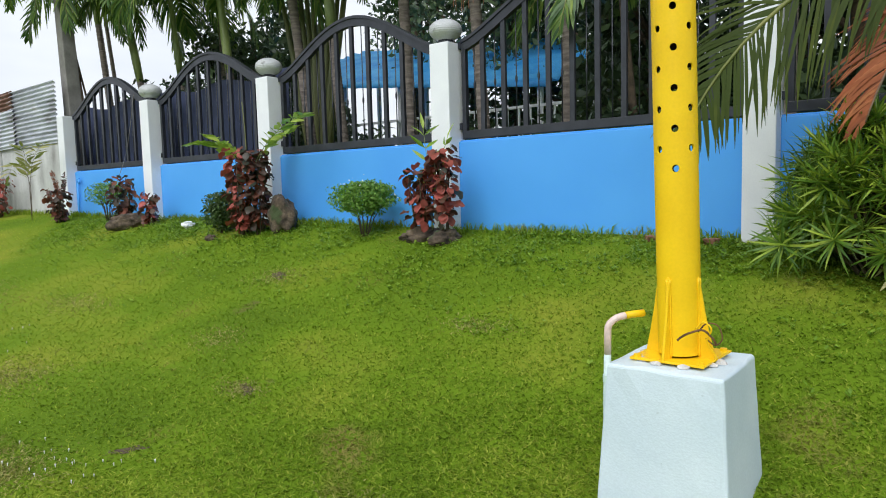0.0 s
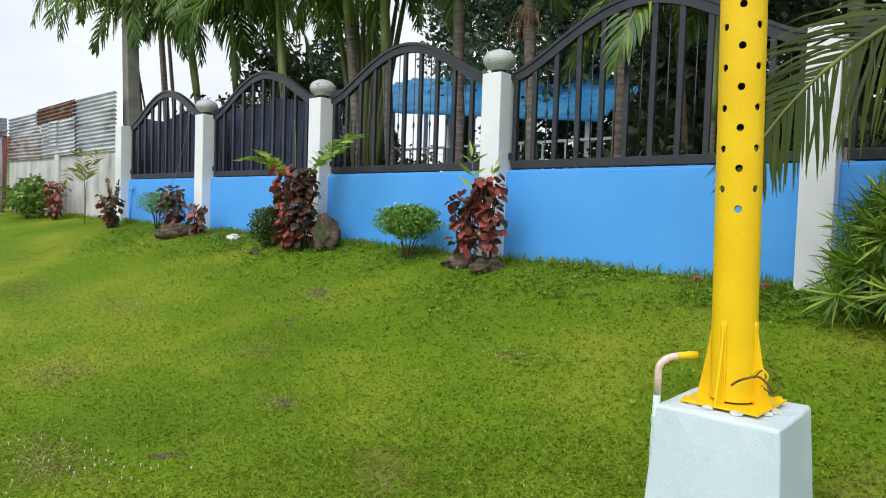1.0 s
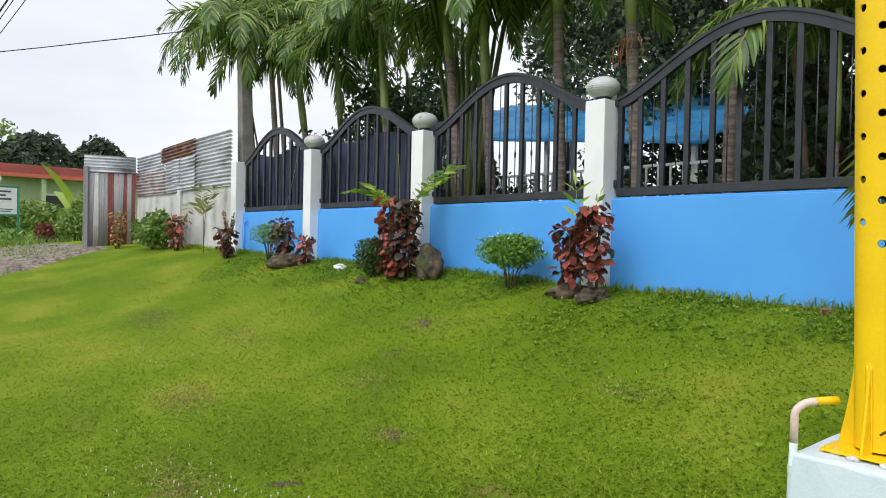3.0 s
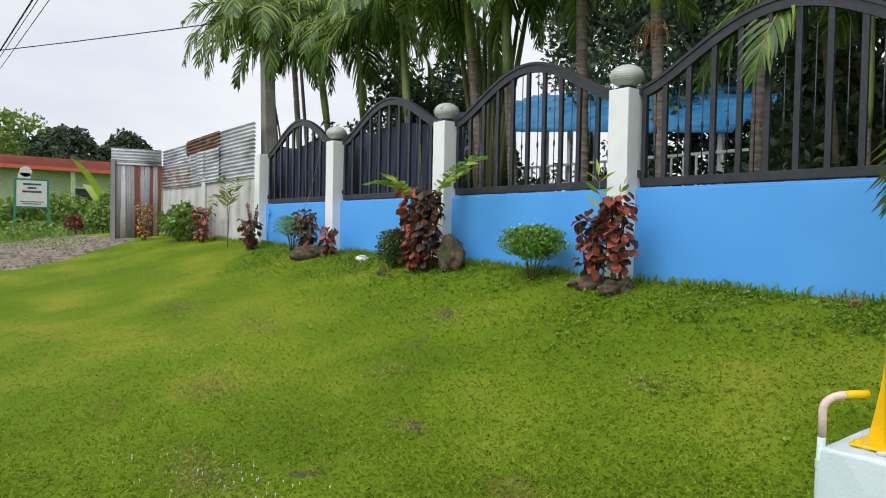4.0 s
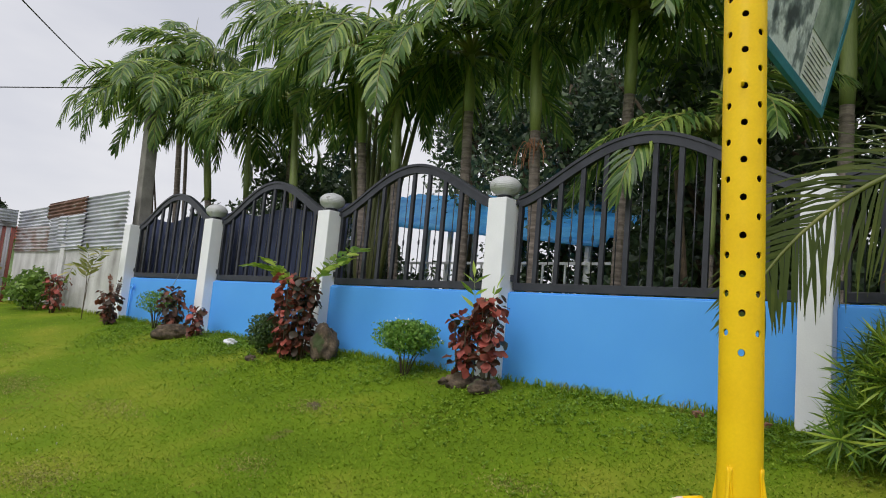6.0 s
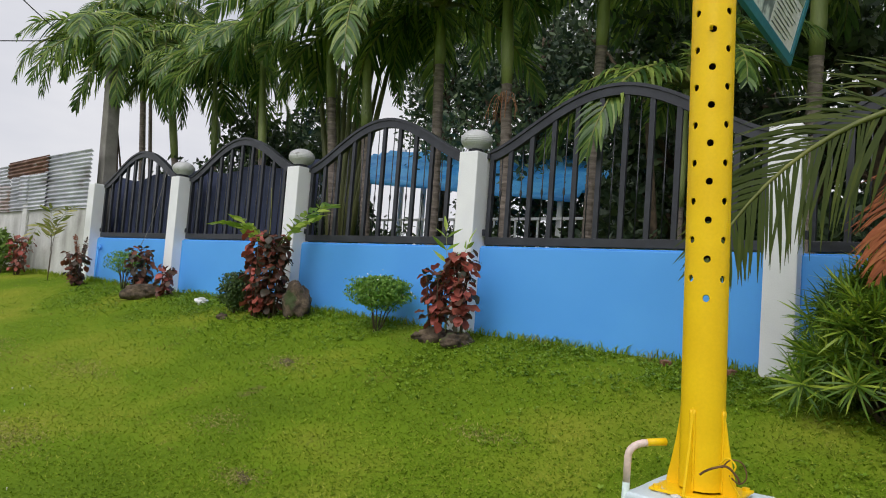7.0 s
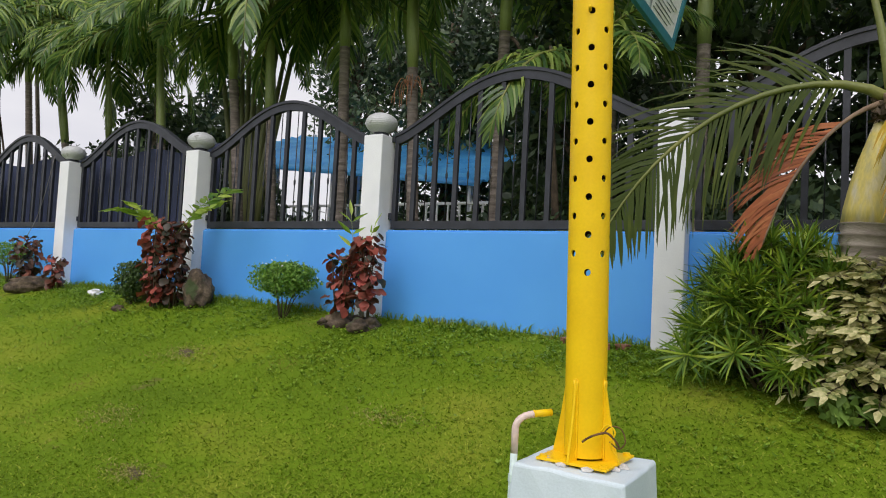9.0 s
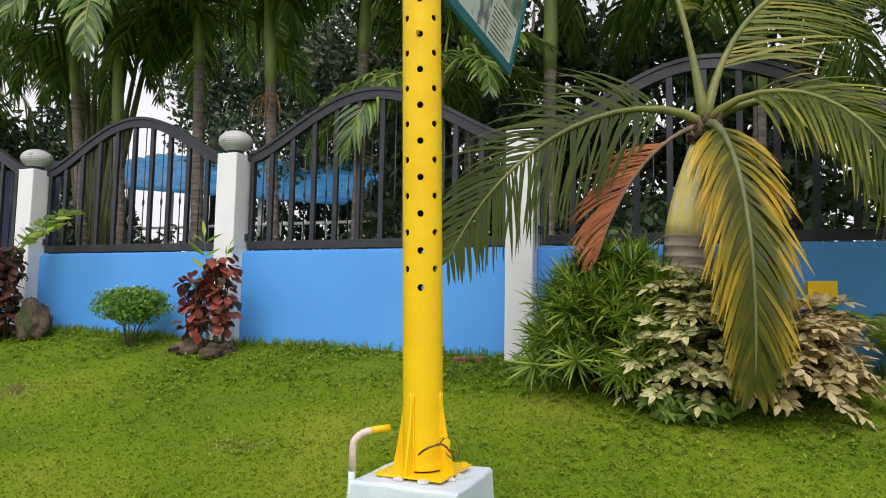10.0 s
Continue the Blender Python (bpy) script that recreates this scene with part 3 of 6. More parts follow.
def fence_panel(x0, x1, rise=0.53, bars=9):
    def arch_z(u):
        """Top of the panel's arch at u from 0 to 1 across the bay."""
        return 2.045 + rise * math.sin(math.pi * u) ** 1.33

    y = FENCE_Y + 0.06
    c = (x0 + x1) / 2
    p = thing("steel_grille", "black painted steel fence panel with an arched top", "grille", (c, y, 0.99), group="arched black grilles")
    h = (x1 - x0) / 2 - PW / 2 - 0.035
    # arch: flat bar swept along the curve, with a lip behind
    for nm, z_in, z_out, ya, yb in (("arch_rail", 0.105, 0.0, -0.03, 0.03), ("arch_edge", 0.02, -0.012, -0.045, 0.045)):
        verts, faces = [], []
        n = 36
        for k in range(n + 1):
            u = k / n
            x = -h + 2 * h * u
            z = arch_z(u) - 0.99
            dz = (arch_z(min(1, u + 0.01)) - arch_z(max(0, u - 0.01))) / (0.02 * 2 * h)
            nrm = Vector((-dz, 0, 1)).normalized()
            for off, yy in ((z_out, ya), (z_out, yb), (z_in, yb), (z_in, ya)):
                q = Vector((x, 0, z)) - nrm * off
                verts.append((max(-h, min(h, q.x)), yy, q.z))
        for k in range(n):
            a = 4 * k
            for e in range(4):
                faces.append((a + e, a + (e + 1) % 4, a + 4 + (e + 1) % 4, a + 4 + e))
        faces += [(3, 2, 1, 0), (4 * n, 4 * n + 1, 4 * n + 2, 4 * n + 3)]
        link(nm, mesh_of(nm, verts, faces, BLACK), p)
    part("bottom_rail", box((-h, -0.03, 0.03), (h, 0.03, 0.115), 0.004), BLACK, p)
    for s in (-1, 1):
        part("side_rail", box((min(s * h, s * (h - 0.05)), -0.028, 0.03), (max(s * h, s * (h - 0.05)), 0.028, arch_z(0) - 0.99 - 0.02), 0.004), BLACK, p)
        for z in (0.13, 0.98):
            part("hinge", box((min(s * h, s * (h + 0.04)), -0.035, z), (max(s * h, s * (h + 0.04)), 0.01, z + 0.07), 0.004), BLACK, p)
    for k in range(bars):
        u = (k + 1) / (bars + 1)
        x = -h + 2 * h * u
        part("bar", box((x - 0.026, -0.02, 0.11), (x + 0.026, 0.018, arch_z(u) - 0.99 - 0.06), 0.003), BLACK, p)
    for k in range(bars + 1):
        u = (k + 0.5) / (bars + 1)
        x = -h + 2 * h * u
        top = arch_z(u) - 0.99 - 0.06
        tube("rod", [(x, 0.03, 0.11), (x, 0.03, 0.55), (x, 0.03, 0.58), (x, 0.03, 0.61), (x, 0.03, 0.64), (x, 0.03, top)], [0.006, 0.006, 0.013, 0.013, 0.006, 0.006], BLACK, p, 6)
    return p


for i in range(len(POSTS) - 1):
    wide = POSTS[i + 1] - POSTS[i] > 3.1
    fence_panel(POSTS[i], POSTS[i + 1], 0.57 if wide else 0.53, 10 if wide else 9)

# thin painted strip on the wall under the rails
for i in range(len(POSTS) - 1):
    s = thing("wall_coping", "thin blue painted strip on top of the wall", "coping", (0, 0, 0), kind="structure")
    part("strip", box((POSTS[i] + PW / 2, FENCE_Y + 0.03, 0.992), (POSTS[i + 1] - PW / 2, FENCE_Y + 0.13, 1.006), 0.003), BLUE, s)

# dark sheet hung behind the two far panels
for x0, x1 in ((POSTS[0], POSTS[1]), (POSTS[1], POSTS[2])):
    verts, faces = [], []
    n = 40
    for k in range(n + 1):
        x = x0 - 0.55 + (x1 - x0 + 0.4) * k / n
        for z in (0.3, 1.0, 2.2 + 0.05 * math.sin(k * 0.35)):
            verts.append((x, FENCE_Y + 0.42 + 0.025 * math.sin(k * 1.9), z))
    for k in range(n):
        for e in range(2):
            a = 3 * k + e
            faces.append((a, a + 3, a + 4, a + 1))
    s = tagged(new("screen_sheet", mesh_of("screen_sheet", verts, faces, NAVY)), "dark navy sheet hung behind the fence panel", "sheet", group="dark sheets behind the fence")
    sm = s.modifiers.new("thick", "SOLIDIFY")
    sm.thickness = 0.006

# ---- yellow perforated sign pole on its pedestal ----
PX, PY, PZ = -1.027, 2.72, -0.235
ped = thing("pedestal", "pale mint painted concrete pedestal tapering upwards on the lawn", "pedestal", (PX + 0.006, PY + 0.005, PZ - 0.66))
bm = bmesh.new()
box_into(bm, (-0.229, -0.229, 0), (0.229, 0.229, 0.66), 0.0)
for v in bm.verts:
    f = 1.16 if v.co.z < 0.3 else 1.0
    v.co.x *= f
    v.co.y *= f
bmesh.ops.bevel(bm, geom=bm.edges[:], offset=0.012, segments=3, affect="EDGES", profile=0.5)
bmesh.ops.subdivide_edges(bm, edges=bm.edges[:], cuts=5, use_grid_fill=True)
for v in bm.verts:
    rim = 1.0 if v.co.z > 0.63 and max(abs(v.co.x), abs(v.co.y)) > 0.20 else 0.0
    v.co += (0.003 + 0.005 * rim) * noise.noise_vector(v.co * (9 + 22 * rim))
part("block", bm, MINT, ped, smooth=False)

pole = thing("sign_pole", "tall yellow steel pole drilled with rows of holes", "pole", (PX, PY, PZ))
R, RING, SECT = 0.085, 0.0775, 8
pole.matrix_basis = pose(PX, PY, PZ, 0.75, -1.1, 0)
turn0 = math.atan2(0 - PY, 0.0 - PX) - 0.06
rows_n = 46
z_first = 0.778
bm = bmesh.new()


def on_pipe(u, z):
    a = turn0 + u * 2 * math.pi / SECT
    return (R * math.cos(a), R * math.sin(a), z)


hole_r = 0.0145
for r in range(-1, rows_n):
    zc = z_first + r * RING
    for s in range(SECT):
        lo_u, hi_u = s - 0.5, s + 0.5
        za, zb = zc - RING / 2, zc + RING / 2
        edge = [(lo_u + k / 4, za) for k in range(4)] + [(hi_u, za + RING * k / 4) for k in range(4)] + [(hi_u - k / 4, zb) for k in range(4)] + [(lo_u, zb - RING * k / 4) for k in range(4)]
        ov = [bm.verts.new(on_pipe(u, z)) for u, z in edge]
        if r >= 0 and (s + r) % 2 == 0:
            arc = R * 2 * math.pi / SECT
            iv = []
            for u, z in edge:
                a = math.atan2((z - zc), (u - s) * arc)
                iv.append(bm.verts.new(on_pipe(s + hole_r * math.cos(a) / arc, zc + hole_r * math.sin(a))))
            for k in range(16):
                bm.faces.new((ov[k], ov[(k + 1) % 16], iv[(k + 1) % 16], iv[k]))
        else:
            # strips of quads across the cell
            for k in range(4):
                row = [ov[k], ov[k + 1]]
                if k == 0:
                    bm.faces.new((ov[0], ov[1], ov[11], ov[12], ov[13], ov[14], ov[15]))
                elif k == 3:
                    bm.faces.new((ov[3], ov[4], ov[5], ov[6], ov[7], ov[8], ov[9]))
                else:
                    bm.faces.new((ov[k], ov[k + 1], ov[11 - k], ov[12 - k]))
zlow = z_first - 1.5 * RING
lowring = [[bm.verts.new(on_pipe(s + k / 4 - 0.5, z)) for s in range(SECT) for k in range(4)] for z in (0.03, 0.25, 0.45, zlow)]
for a, b in zip(lowring, lowring[1:]):
    for k in range(32):
        bm.faces.new((a[k], a[(k + 1) % 32], b[(k + 1) % 32], b[k]))
bmesh.ops.remove_doubles(bm, verts=bm.verts[:], dist=0.0004)
bmesh.ops.recalc_face_normals(bm, faces=bm.faces[:])
bmesh.ops.solidify(bm, geom=bm.faces[:], thickness=0.006)
# inner faces get the painted-in shade, so the holes look dark
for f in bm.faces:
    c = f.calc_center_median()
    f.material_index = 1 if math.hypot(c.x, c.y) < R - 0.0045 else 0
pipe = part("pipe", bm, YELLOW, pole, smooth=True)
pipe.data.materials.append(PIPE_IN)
pipe.data.set_sharp_from_angle(angle=radians(35))
bm = bmesh.new()
bmesh.ops.create_cone(bm, cap_ends=True, segments=32, radius1=0.088, radius2=0.086, depth=0.02, matrix=Matrix.Translation((0, 0, z_first + (rows_n - 0.5) * RING)))
part("cap", bm, YELLOW, pole)

# four stiffening fins welded between the pipe and the base plate
FOOT_TURN = -8
for k in range(4):
    bm = bmesh.new()
    prof = [(R - 0.006, 0.012), (0.146, 0.012), (0.146, 0.034), (0.128, 0.11), (0.110, 0.20), (0.096, 0.29), (R + 0.001, 0.348), (R - 0.006, 0.35)]
    ring = [[bm.verts.new((px_, yy, pz_)) for px_, pz_ in prof] for yy in (-0.005, 0.005)]
    bm.faces.new(ring[0])
    bm.faces.new(ring[1][::-1])
    for i in range(len(prof)):
        j = (i + 1) % len(prof)
        bm.faces.new((ring[0][j], ring[0][i], ring[1][i], ring[1][j]))
    bmesh.ops.recalc_face_normals(bm, faces=bm.faces[:])
    bmesh.ops.bevel(bm, geom=bm.edges[:], offset=0.0015, segments=1, affect="EDGES")
    fin = part("fin", bm, YELLOW, pole)
    fin.matrix_basis = pose(0, 0, 0, 0, 0, FOOT_TURN - 90 + 90 * k)
    for sy in (-1, 1):
        rw = random.Random(40 + 2 * k + sy)
        v, f = tube_data([(R + 0.002, sy * 0.007 + rw.uniform(-0.002, 0.002), 0.02 + 0.32 * i / 16) for i in range(17)], [rw.uniform(0.003, 0.0065) for _ in range(17)], 6)
        link("weld_bead", mesh_of("weld_bead", v, f, YELLOW, True), fin)
bm = box((-0.152, -0.152, 0.0), (0.152, 0.152, 0.009), 0.0015)
bmesh.ops.subdivide_edges(bm, edges=bm.edges[:], cuts=3)
for v in bm.verts:
    v.co += Vector((0.004, 0.004, 0.012)) * noise.noise(Vector((v.co.x, v.co.y, 0)) * 13)
plate = part("base_plate", bm, YELLOW, pole)
plate.matrix_basis = pose(0, 0.01, 0.012, 0, 0, -4)
for sx in (-1, 1):
    for sy in (-1, 1):
        bm = bmesh.new()
        bmesh.ops.create_cone(bm, cap_ends=True, segments=6, radius1=0.017, radius2=0.016, depth=0.014, matrix=Matrix.Translation((0, 0, 0.028)))
        bmesh.ops.create_cone(bm, cap_ends=True, segments=16, radius1=0.026, radius2=0.026, depth=0.004, matrix=Matrix.Translation((0, 0, 0.022)))
        b = part("bolt", bm, YELLOW, pole)
        b.matrix_basis = pose(0, 0.01, 0, 0, 0, -4) @ pose(sx * 0.128, sy * 0.128, -0.004, 0, 0, 20 * sx)
rr = random.Random(5)
for k in range(13):
    a = rr.uniform(0, 2 * math.pi)
    bm = bmesh.new()
    bmesh.ops.create_icosphere(bm, subdivisions=1, radius=rr.uniform(0.012, 0.024))
    for v in bm.verts:
        v.co = Vector((v.co.x * rr.uniform(0.9, 1.7), v.co.y * rr.uniform(0.8, 1.3), v.co.z * 0.6))
    g = tagged(link("mortar_lump", mesh_from_bm("mortar_lump", bm, GROUT)), "white broken mortar lump under the pole plate", "mortar", "mortar lumps under the plate")
    g.matrix_basis = pose(PX + 0.16 * math.cos(a), PY + 0.16 * math.sin(a), PZ + 0.008)

wire = thing("wire_loop", "rusty wire and yellow cable ends sticking out of the pole foot", "wire", (PX + 0.10, PY - 0.06, PZ + 0.12))
tube("stiff_wire", smoothed([(-0.065, -0.078, -0.012), (-0.045, -0.076, 0.006), (-0.02, -0.06, 0.02), (0.02, -0.04, 0.03), (0.05, -0.02, 0.0), (0.06, 0, -0.03)]), 0.0045, RUST, wire, 7)
tube("loop", smoothed([(0.0, -0.03, 0.02), (0.03, -0.03, 0.055), (0.07, -0.02, 0.05), (0.085, -0.01, 0.0), (0.06, -0.01, -0.03), (0.02, 0.0, -0.01)]), 0.0028, RUST, wire, 6)
tube("yellow_cable", smoothed([(-0.01, -0.03, 0.03), (0.02, -0.03, 0.06), (0.05, -0.03, 0.035), (0.03, -0.02, -0.02), (0.06, 0.0, -0.08), (0.04, 0.0, -0.105)]), 0.0035, YELLOW, wire, 6)

cond = thing("conduit_pipe", "bent plastic conduit pipe, mint below and pinkish white above, yellow tip", "pipe", (-1.255, 2.53, -0.9))
tube("riser", [(0, -0.02, 0), (0.0, -0.02, 0.5), (0.005, -0.02, 0.70)], 0.0145, PVC_MINT, cond, 14)
arc = [(0.005, -0.02, 0.70), (0.006, -0.02, 0.78)]
for k in range(7):
    a = math.pi / 2 * k / 6
    arc.append((0.006 + 0.055 * (1 - math.cos(a)), -0.02 + 0.06 * (1 - math.cos(a)), 0.80 + 0.055 * math.sin(a)))
tube("bend", arc, 0.0145, PVC, cond, 14)
tube("tip", [(0.058, 0.035, 0.8555), (0.085, 0.065, 0.859), (0.112, 0.095, 0.862)], 0.0147, YELLOW, cond, 14)
bm = bmesh.new()
bmesh.ops.create_cone(bm, cap_ends=True, segments=16, radius1=0.018, radius2=0.018, depth=0.03, matrix=Matrix.Translation((0.003, -0.02, 0.60)))
part("coupling", bm, PVC_MINT, cond)

NX, NY = PX - 0.045, PY - 0.024
tube("nail", [(NX + R * math.cos(turn0), NY + R * math.sin(turn0), PZ + z_first + 14 * RING), (NX + (R + 0.03) * math.cos(turn0), NY + (R + 0.03) * math.sin(turn0), PZ + z_first + 14 * RING + 0.006)], 0.007, YELLOW, None, 8)
tagged(bpy.data.objects["nail"], "yellow painted bolt end in a hole of the pole", "bolt")

# ---- sign board that projects from the pole towards the fence ----
sign = thing("sign_board", "teal framed printed sign board mounted on the yellow pole", "sign", (-1.10, 2.86, 2.02))
sign.matrix_basis = pose(-1.10, 2.86, 2.02, 0, 13, 0)
SL, SH = 1.36, 1.3
part("panel", box((-0.012, 0, 0), (0.0, SL, SH)), PAPER_WHITE, sign)
for nm, lo, hi in (("frame_bottom", (-0.02, -0.03, -0.03), (0.012, SL + 0.03, 0.022)), ("frame_top", (-0.02, -0.03, SH - 0.05), (0.012, SL + 0.03, SH + 0.04)),
                   ("frame_side", (-0.02, SL - 0.022, 0.023), (0.012, SL + 0.03, SH - 0.051)), ("frame_side", (-0.02, -0.03, 0.023), (0.012, 0.022, SH - 0.051))):
    part(nm, box(lo, hi, 0.004), TEAL, sign, "teal painted frame")
part("photo_print", box((0.0005, 0.023, 0.024), (0.004, 0.82, SH - 0.051)), PRINT_GREY, sign, "faded grey photograph print")
part("photo_print", box((0.0005, 0.83, 0.30), (0.004, SL - 0.023, SH - 0.051)), PRINT_GREEN, sign, "faded green photograph print")
for k in range(9):
    part("text_bar", box((0.0005, 0.86 + 0.02 * (k % 2), 0.262 - k * 0.026), (0.003, SL - 0.06 - 0.06 * (k % 3), 0.267 - k * 0.026)), PRINT_GREY, sign, "line of small print")
for k in range(5):
    part("text_bar", box((0.0045, 0.15 + 0.05 * k, 0.42 + 0.1 * (k % 2)), (0.006, 0.19 + 0.05 * k, 0.62 + 0.1 * (k % 2))), PAPER_WHITE, sign, "large worn white letter stroke")
for z in (0.25, 1.05):
    part("bracket", box((-0.01, -0.09, z), (0.01, 0.0, z + 0.04), 0.003), TEAL, sign)


# ---- left end: concrete wall, tin sheets, tin gate, power pole ----
tagged(link("wall_concrete", mesh_from_bm("wall_concrete", box((-20.3, FENCE_Y + 0.0, -0.6), (-13.72, FENCE_Y + 0.14, 1.60), 0.01), CONCRETE)), "stained raw concrete block wall", "wall", kind="structure")
part_post = thing("wall_pier", "narrow raw concrete pier of the block wall", "pier", (-16.95, FENCE_Y - 0.03, -0.4))
part("shaft", box((-0.12, -0.03, 0), (0.12, 0.028, 2.75), 0.01), CONCRETE, part_post)


def corrugated(w, h, pitch, depth, upright=False):
    """A wavy sheet in the xz plane; ribs lie along x, or stand when upright."""
    n = int((w if upright else h) / pitch * 8)
    verts, faces = [], []
    for k in range(n + 1):
        f = k / n
        d = depth * math.sin(2 * math.pi * f * (w if upright else h) / pitch)
        if upright:
            verts += [(f * w, d, 0), (f * w, d, h)]
        else:
            verts += [(0, d, f * h), (w, d, f * h)]
    for k in range(n):
        faces.append((2 * k, 2 * k + 1, 2 * k + 3, 2 * k + 2))
    return verts, faces


def tin_sheet(x, y, z, w, h, mat, rot=0.0, rz=0.0, upright=False, pitch=0.085, depth=0.019, label="weathered grey corrugated roofing sheet nailed above the wall", group="corrugated sheets on the wall", ry=0.0):
    v, f = corrugated(w, h, pitch, depth, upright)
    ob = tagged(link("tin_sheet", mesh_of("tin_sheet", v, f, mat, True)), label, "metal sheet", group)
    ob.matrix_basis = pose(x, y, z, 0, rot + ry, rz)
    m = ob.modifiers.new("thick", "SOLIDIFY")
    m.thickness = 0.002
    return ob


YT = FENCE_Y - 0.03
tin_sheet(-16.1, YT, 1.56, 2.15, 1.18, ZINC, -0.6)
tin_sheet(-17.9, YT - 0.03, 1.55, 2.0, 0.80, ZINC, -1.2)
tin_sheet(-18.2, YT - 0.02, 2.33, 2.25, 0.38, ZINC_RUST, -1.5, label="rust brown corrugated sheet patched on the wall")
tin_sheet(-20.25, YT - 0.015, 1.56, 2.35, 0.62, ZINC_STREAK, 0.4, label="rust streaked corrugated sheet nailed above the wall")
tin_sheet(-20.25, YT, 2.12, 2.2, 0.50, ZINC, -0.8)
tin_sheet(-17.35, YT - 0.055, 1.75, 0.5, 0.62, ZINC, 1.0)

gate = thing("tin_gate", "patched gate of upright grey and rust red metal sheets", "gate", (-20.32, 5.85, 0.05))
gate.matrix_basis = pose(-20.32, 5.85, 0.05, 0, 0, -113)
cols = [GATE_RED, GATE_GREY, GATE_RED, GATE_GREY, GATE_GREY, GATE_RED, GATE_GREY, GATE_GREY, CONCRETE, GATE_GREY]
wds = [0.08, 0.10, 0.12, 0.13, 0.09, 0.14, 0.12, 0.12, 0.15, 0.14]
x = 0.02
for k, (w, mt) in enumerate(zip(wds, cols)):
    v, f = corrugated(w + 0.01, 2.30 - 0.06 * (k % 3), 0.055, 0.0025, True)
    t = link("sheet", mesh_of("sheet", v, f, mt, True), gate, pose(x, 0.006 * (k % 2), 0.02 + 0.02 * (k % 3), 0, 0.6 * ((k * 7) % 3 - 1), 0))
    m = t.modifiers.new("thick", "SOLIDIFY")
    m.thickness = 0.002
    x += w
part("rail", box((0, -0.07, 0.4), (x, -0.02, 0.48), 0.004), GATE_GREY, gate)
part("rail", box((0, -0.07, 1.9), (x, -0.02, 1.98), 0.004), GATE_GREY, gate)
part("gate_post", box((x - 0.02, -0.05, -0.3), (x + 0.1, 0.06, 2.3), 0.006), GATE_GREY, gate)
for k in range(2):
    v, f = corrugated(1.3, 0.34, 0.085, 0.012)
    t = link("top_sheet", mesh_of("top_sheet", v, f, ZINC, True), gate, pose(0.0, 0.02 + 0.015 * k, 2.14 + 0.12 * k, 0, -0.5, 0))
    m = t.modifiers.new("thick", "SOLIDIFY")
    m.thickness = 0.002

pw = thing("power_pole", "square tapering weathered concrete power pole behind the fence", "pole", (-13.86, 6.22, -0.3))
pw.matrix_basis = pose(-13.86, 6.22, -0.3, 0, -4.0, 0)
bm = box((-0.145, -0.145, 0), (0.145, 0.145, 5.2), 0.02)
for v in bm.verts:
    f = 1 - 0.045 * v.co.z
    v.co.x *= f
    v.co.y *= f
part("shaft", bm, POLE_GREY, pw)


def cable(a, b, sag, r, label):
    pts = []
    for k in range(21):
        f = k / 20
        p = Vector(a).lerp(Vector(b), f)
        p.z -= sag * 4 * f * (1 - f)
        pts.append(p)
    o = tube("overhead_cable", pts, r, CABLE, None, 6)
    tagged(o, label, "cable", "overhead cables")


cable((-14.15, 6.2, 5.08), (-58, -23.2, 6.2), 0.9, 0.012, "thin black overhead cable strung from the power pole")
cable((-17.5, 6.65, 5.76), (-9.9, 2.0, 4.5), 0.05, 0.010, "thin black service cable strung over the drive")
cable((-75, 1.85, 5.0), (45, 1.85, 5.0), 0.5, 0.016, "thick black overhead power cable above the lawn")
cable((-75, 1.95, 5.1), (45, 1.95, 5.1), 0.55, 0.008, "thin black overhead power cable above the lawn")
cable((-75, 2.08, 5.0), (45, 2.08, 5.0), 0.5, 0.008, "thin black overhead power cable above the lawn")

# ---- far left: building, sign, weeds, woods ----
house = thing("long_building", "long pale green building with a red metal roof", "building", (-52, 4, -0.1))
part("wall", box((-3, -22, -0.5), (3, 11, 4.1)), PALE_GREEN, house)
bm = bmesh.new()
rv = [bm.verts.new(p) for p in ((4, -23, 4.0), (4, 12, 4.0), (-4, 12, 4.0), (-4, -23, 4.0), (0, 12, 5.0), (0, -23, 5.0))]
for f in ((0, 1, 4, 5), (2, 3, 5, 4), (1, 2, 4), (3, 0, 5)):
    bm.faces.new([rv[k] for k in f])
bmesh.ops.solidify(bm, geom=bm.faces[:], thickness=0.12)
part("roof", bm, ROOF_RED, house)
part("fascia", box((3.99, -23, 3.90), (4.1, 12, 4.12)), ROOF_RED, house)
for k in range(12):
    y = -20.5 + k * 2.6
    wdw = part("window", box((3.0, y - 0.6, 1.5), (3.06, y + 0.6, 2.9)), GLASS_DARK, house, "dark louvred window")
    part("frame", box((3.0, y - 0.7, 2.901), (3.09, y + 0.7, 3.02)), PAPER_WHITE, wdw, "white frame")
    part("sill", box((3.0, y - 0.7, 1.38), (3.12, y + 0.7, 1.499)), PAPER_WHITE, wdw, "white sill")
for k in range(6):
    part("post", box((3.7, -21 + k * 6.4, -0.5), (3.95, -20.75 + k * 6.4, 4.0)), PALE_GREEN, house)

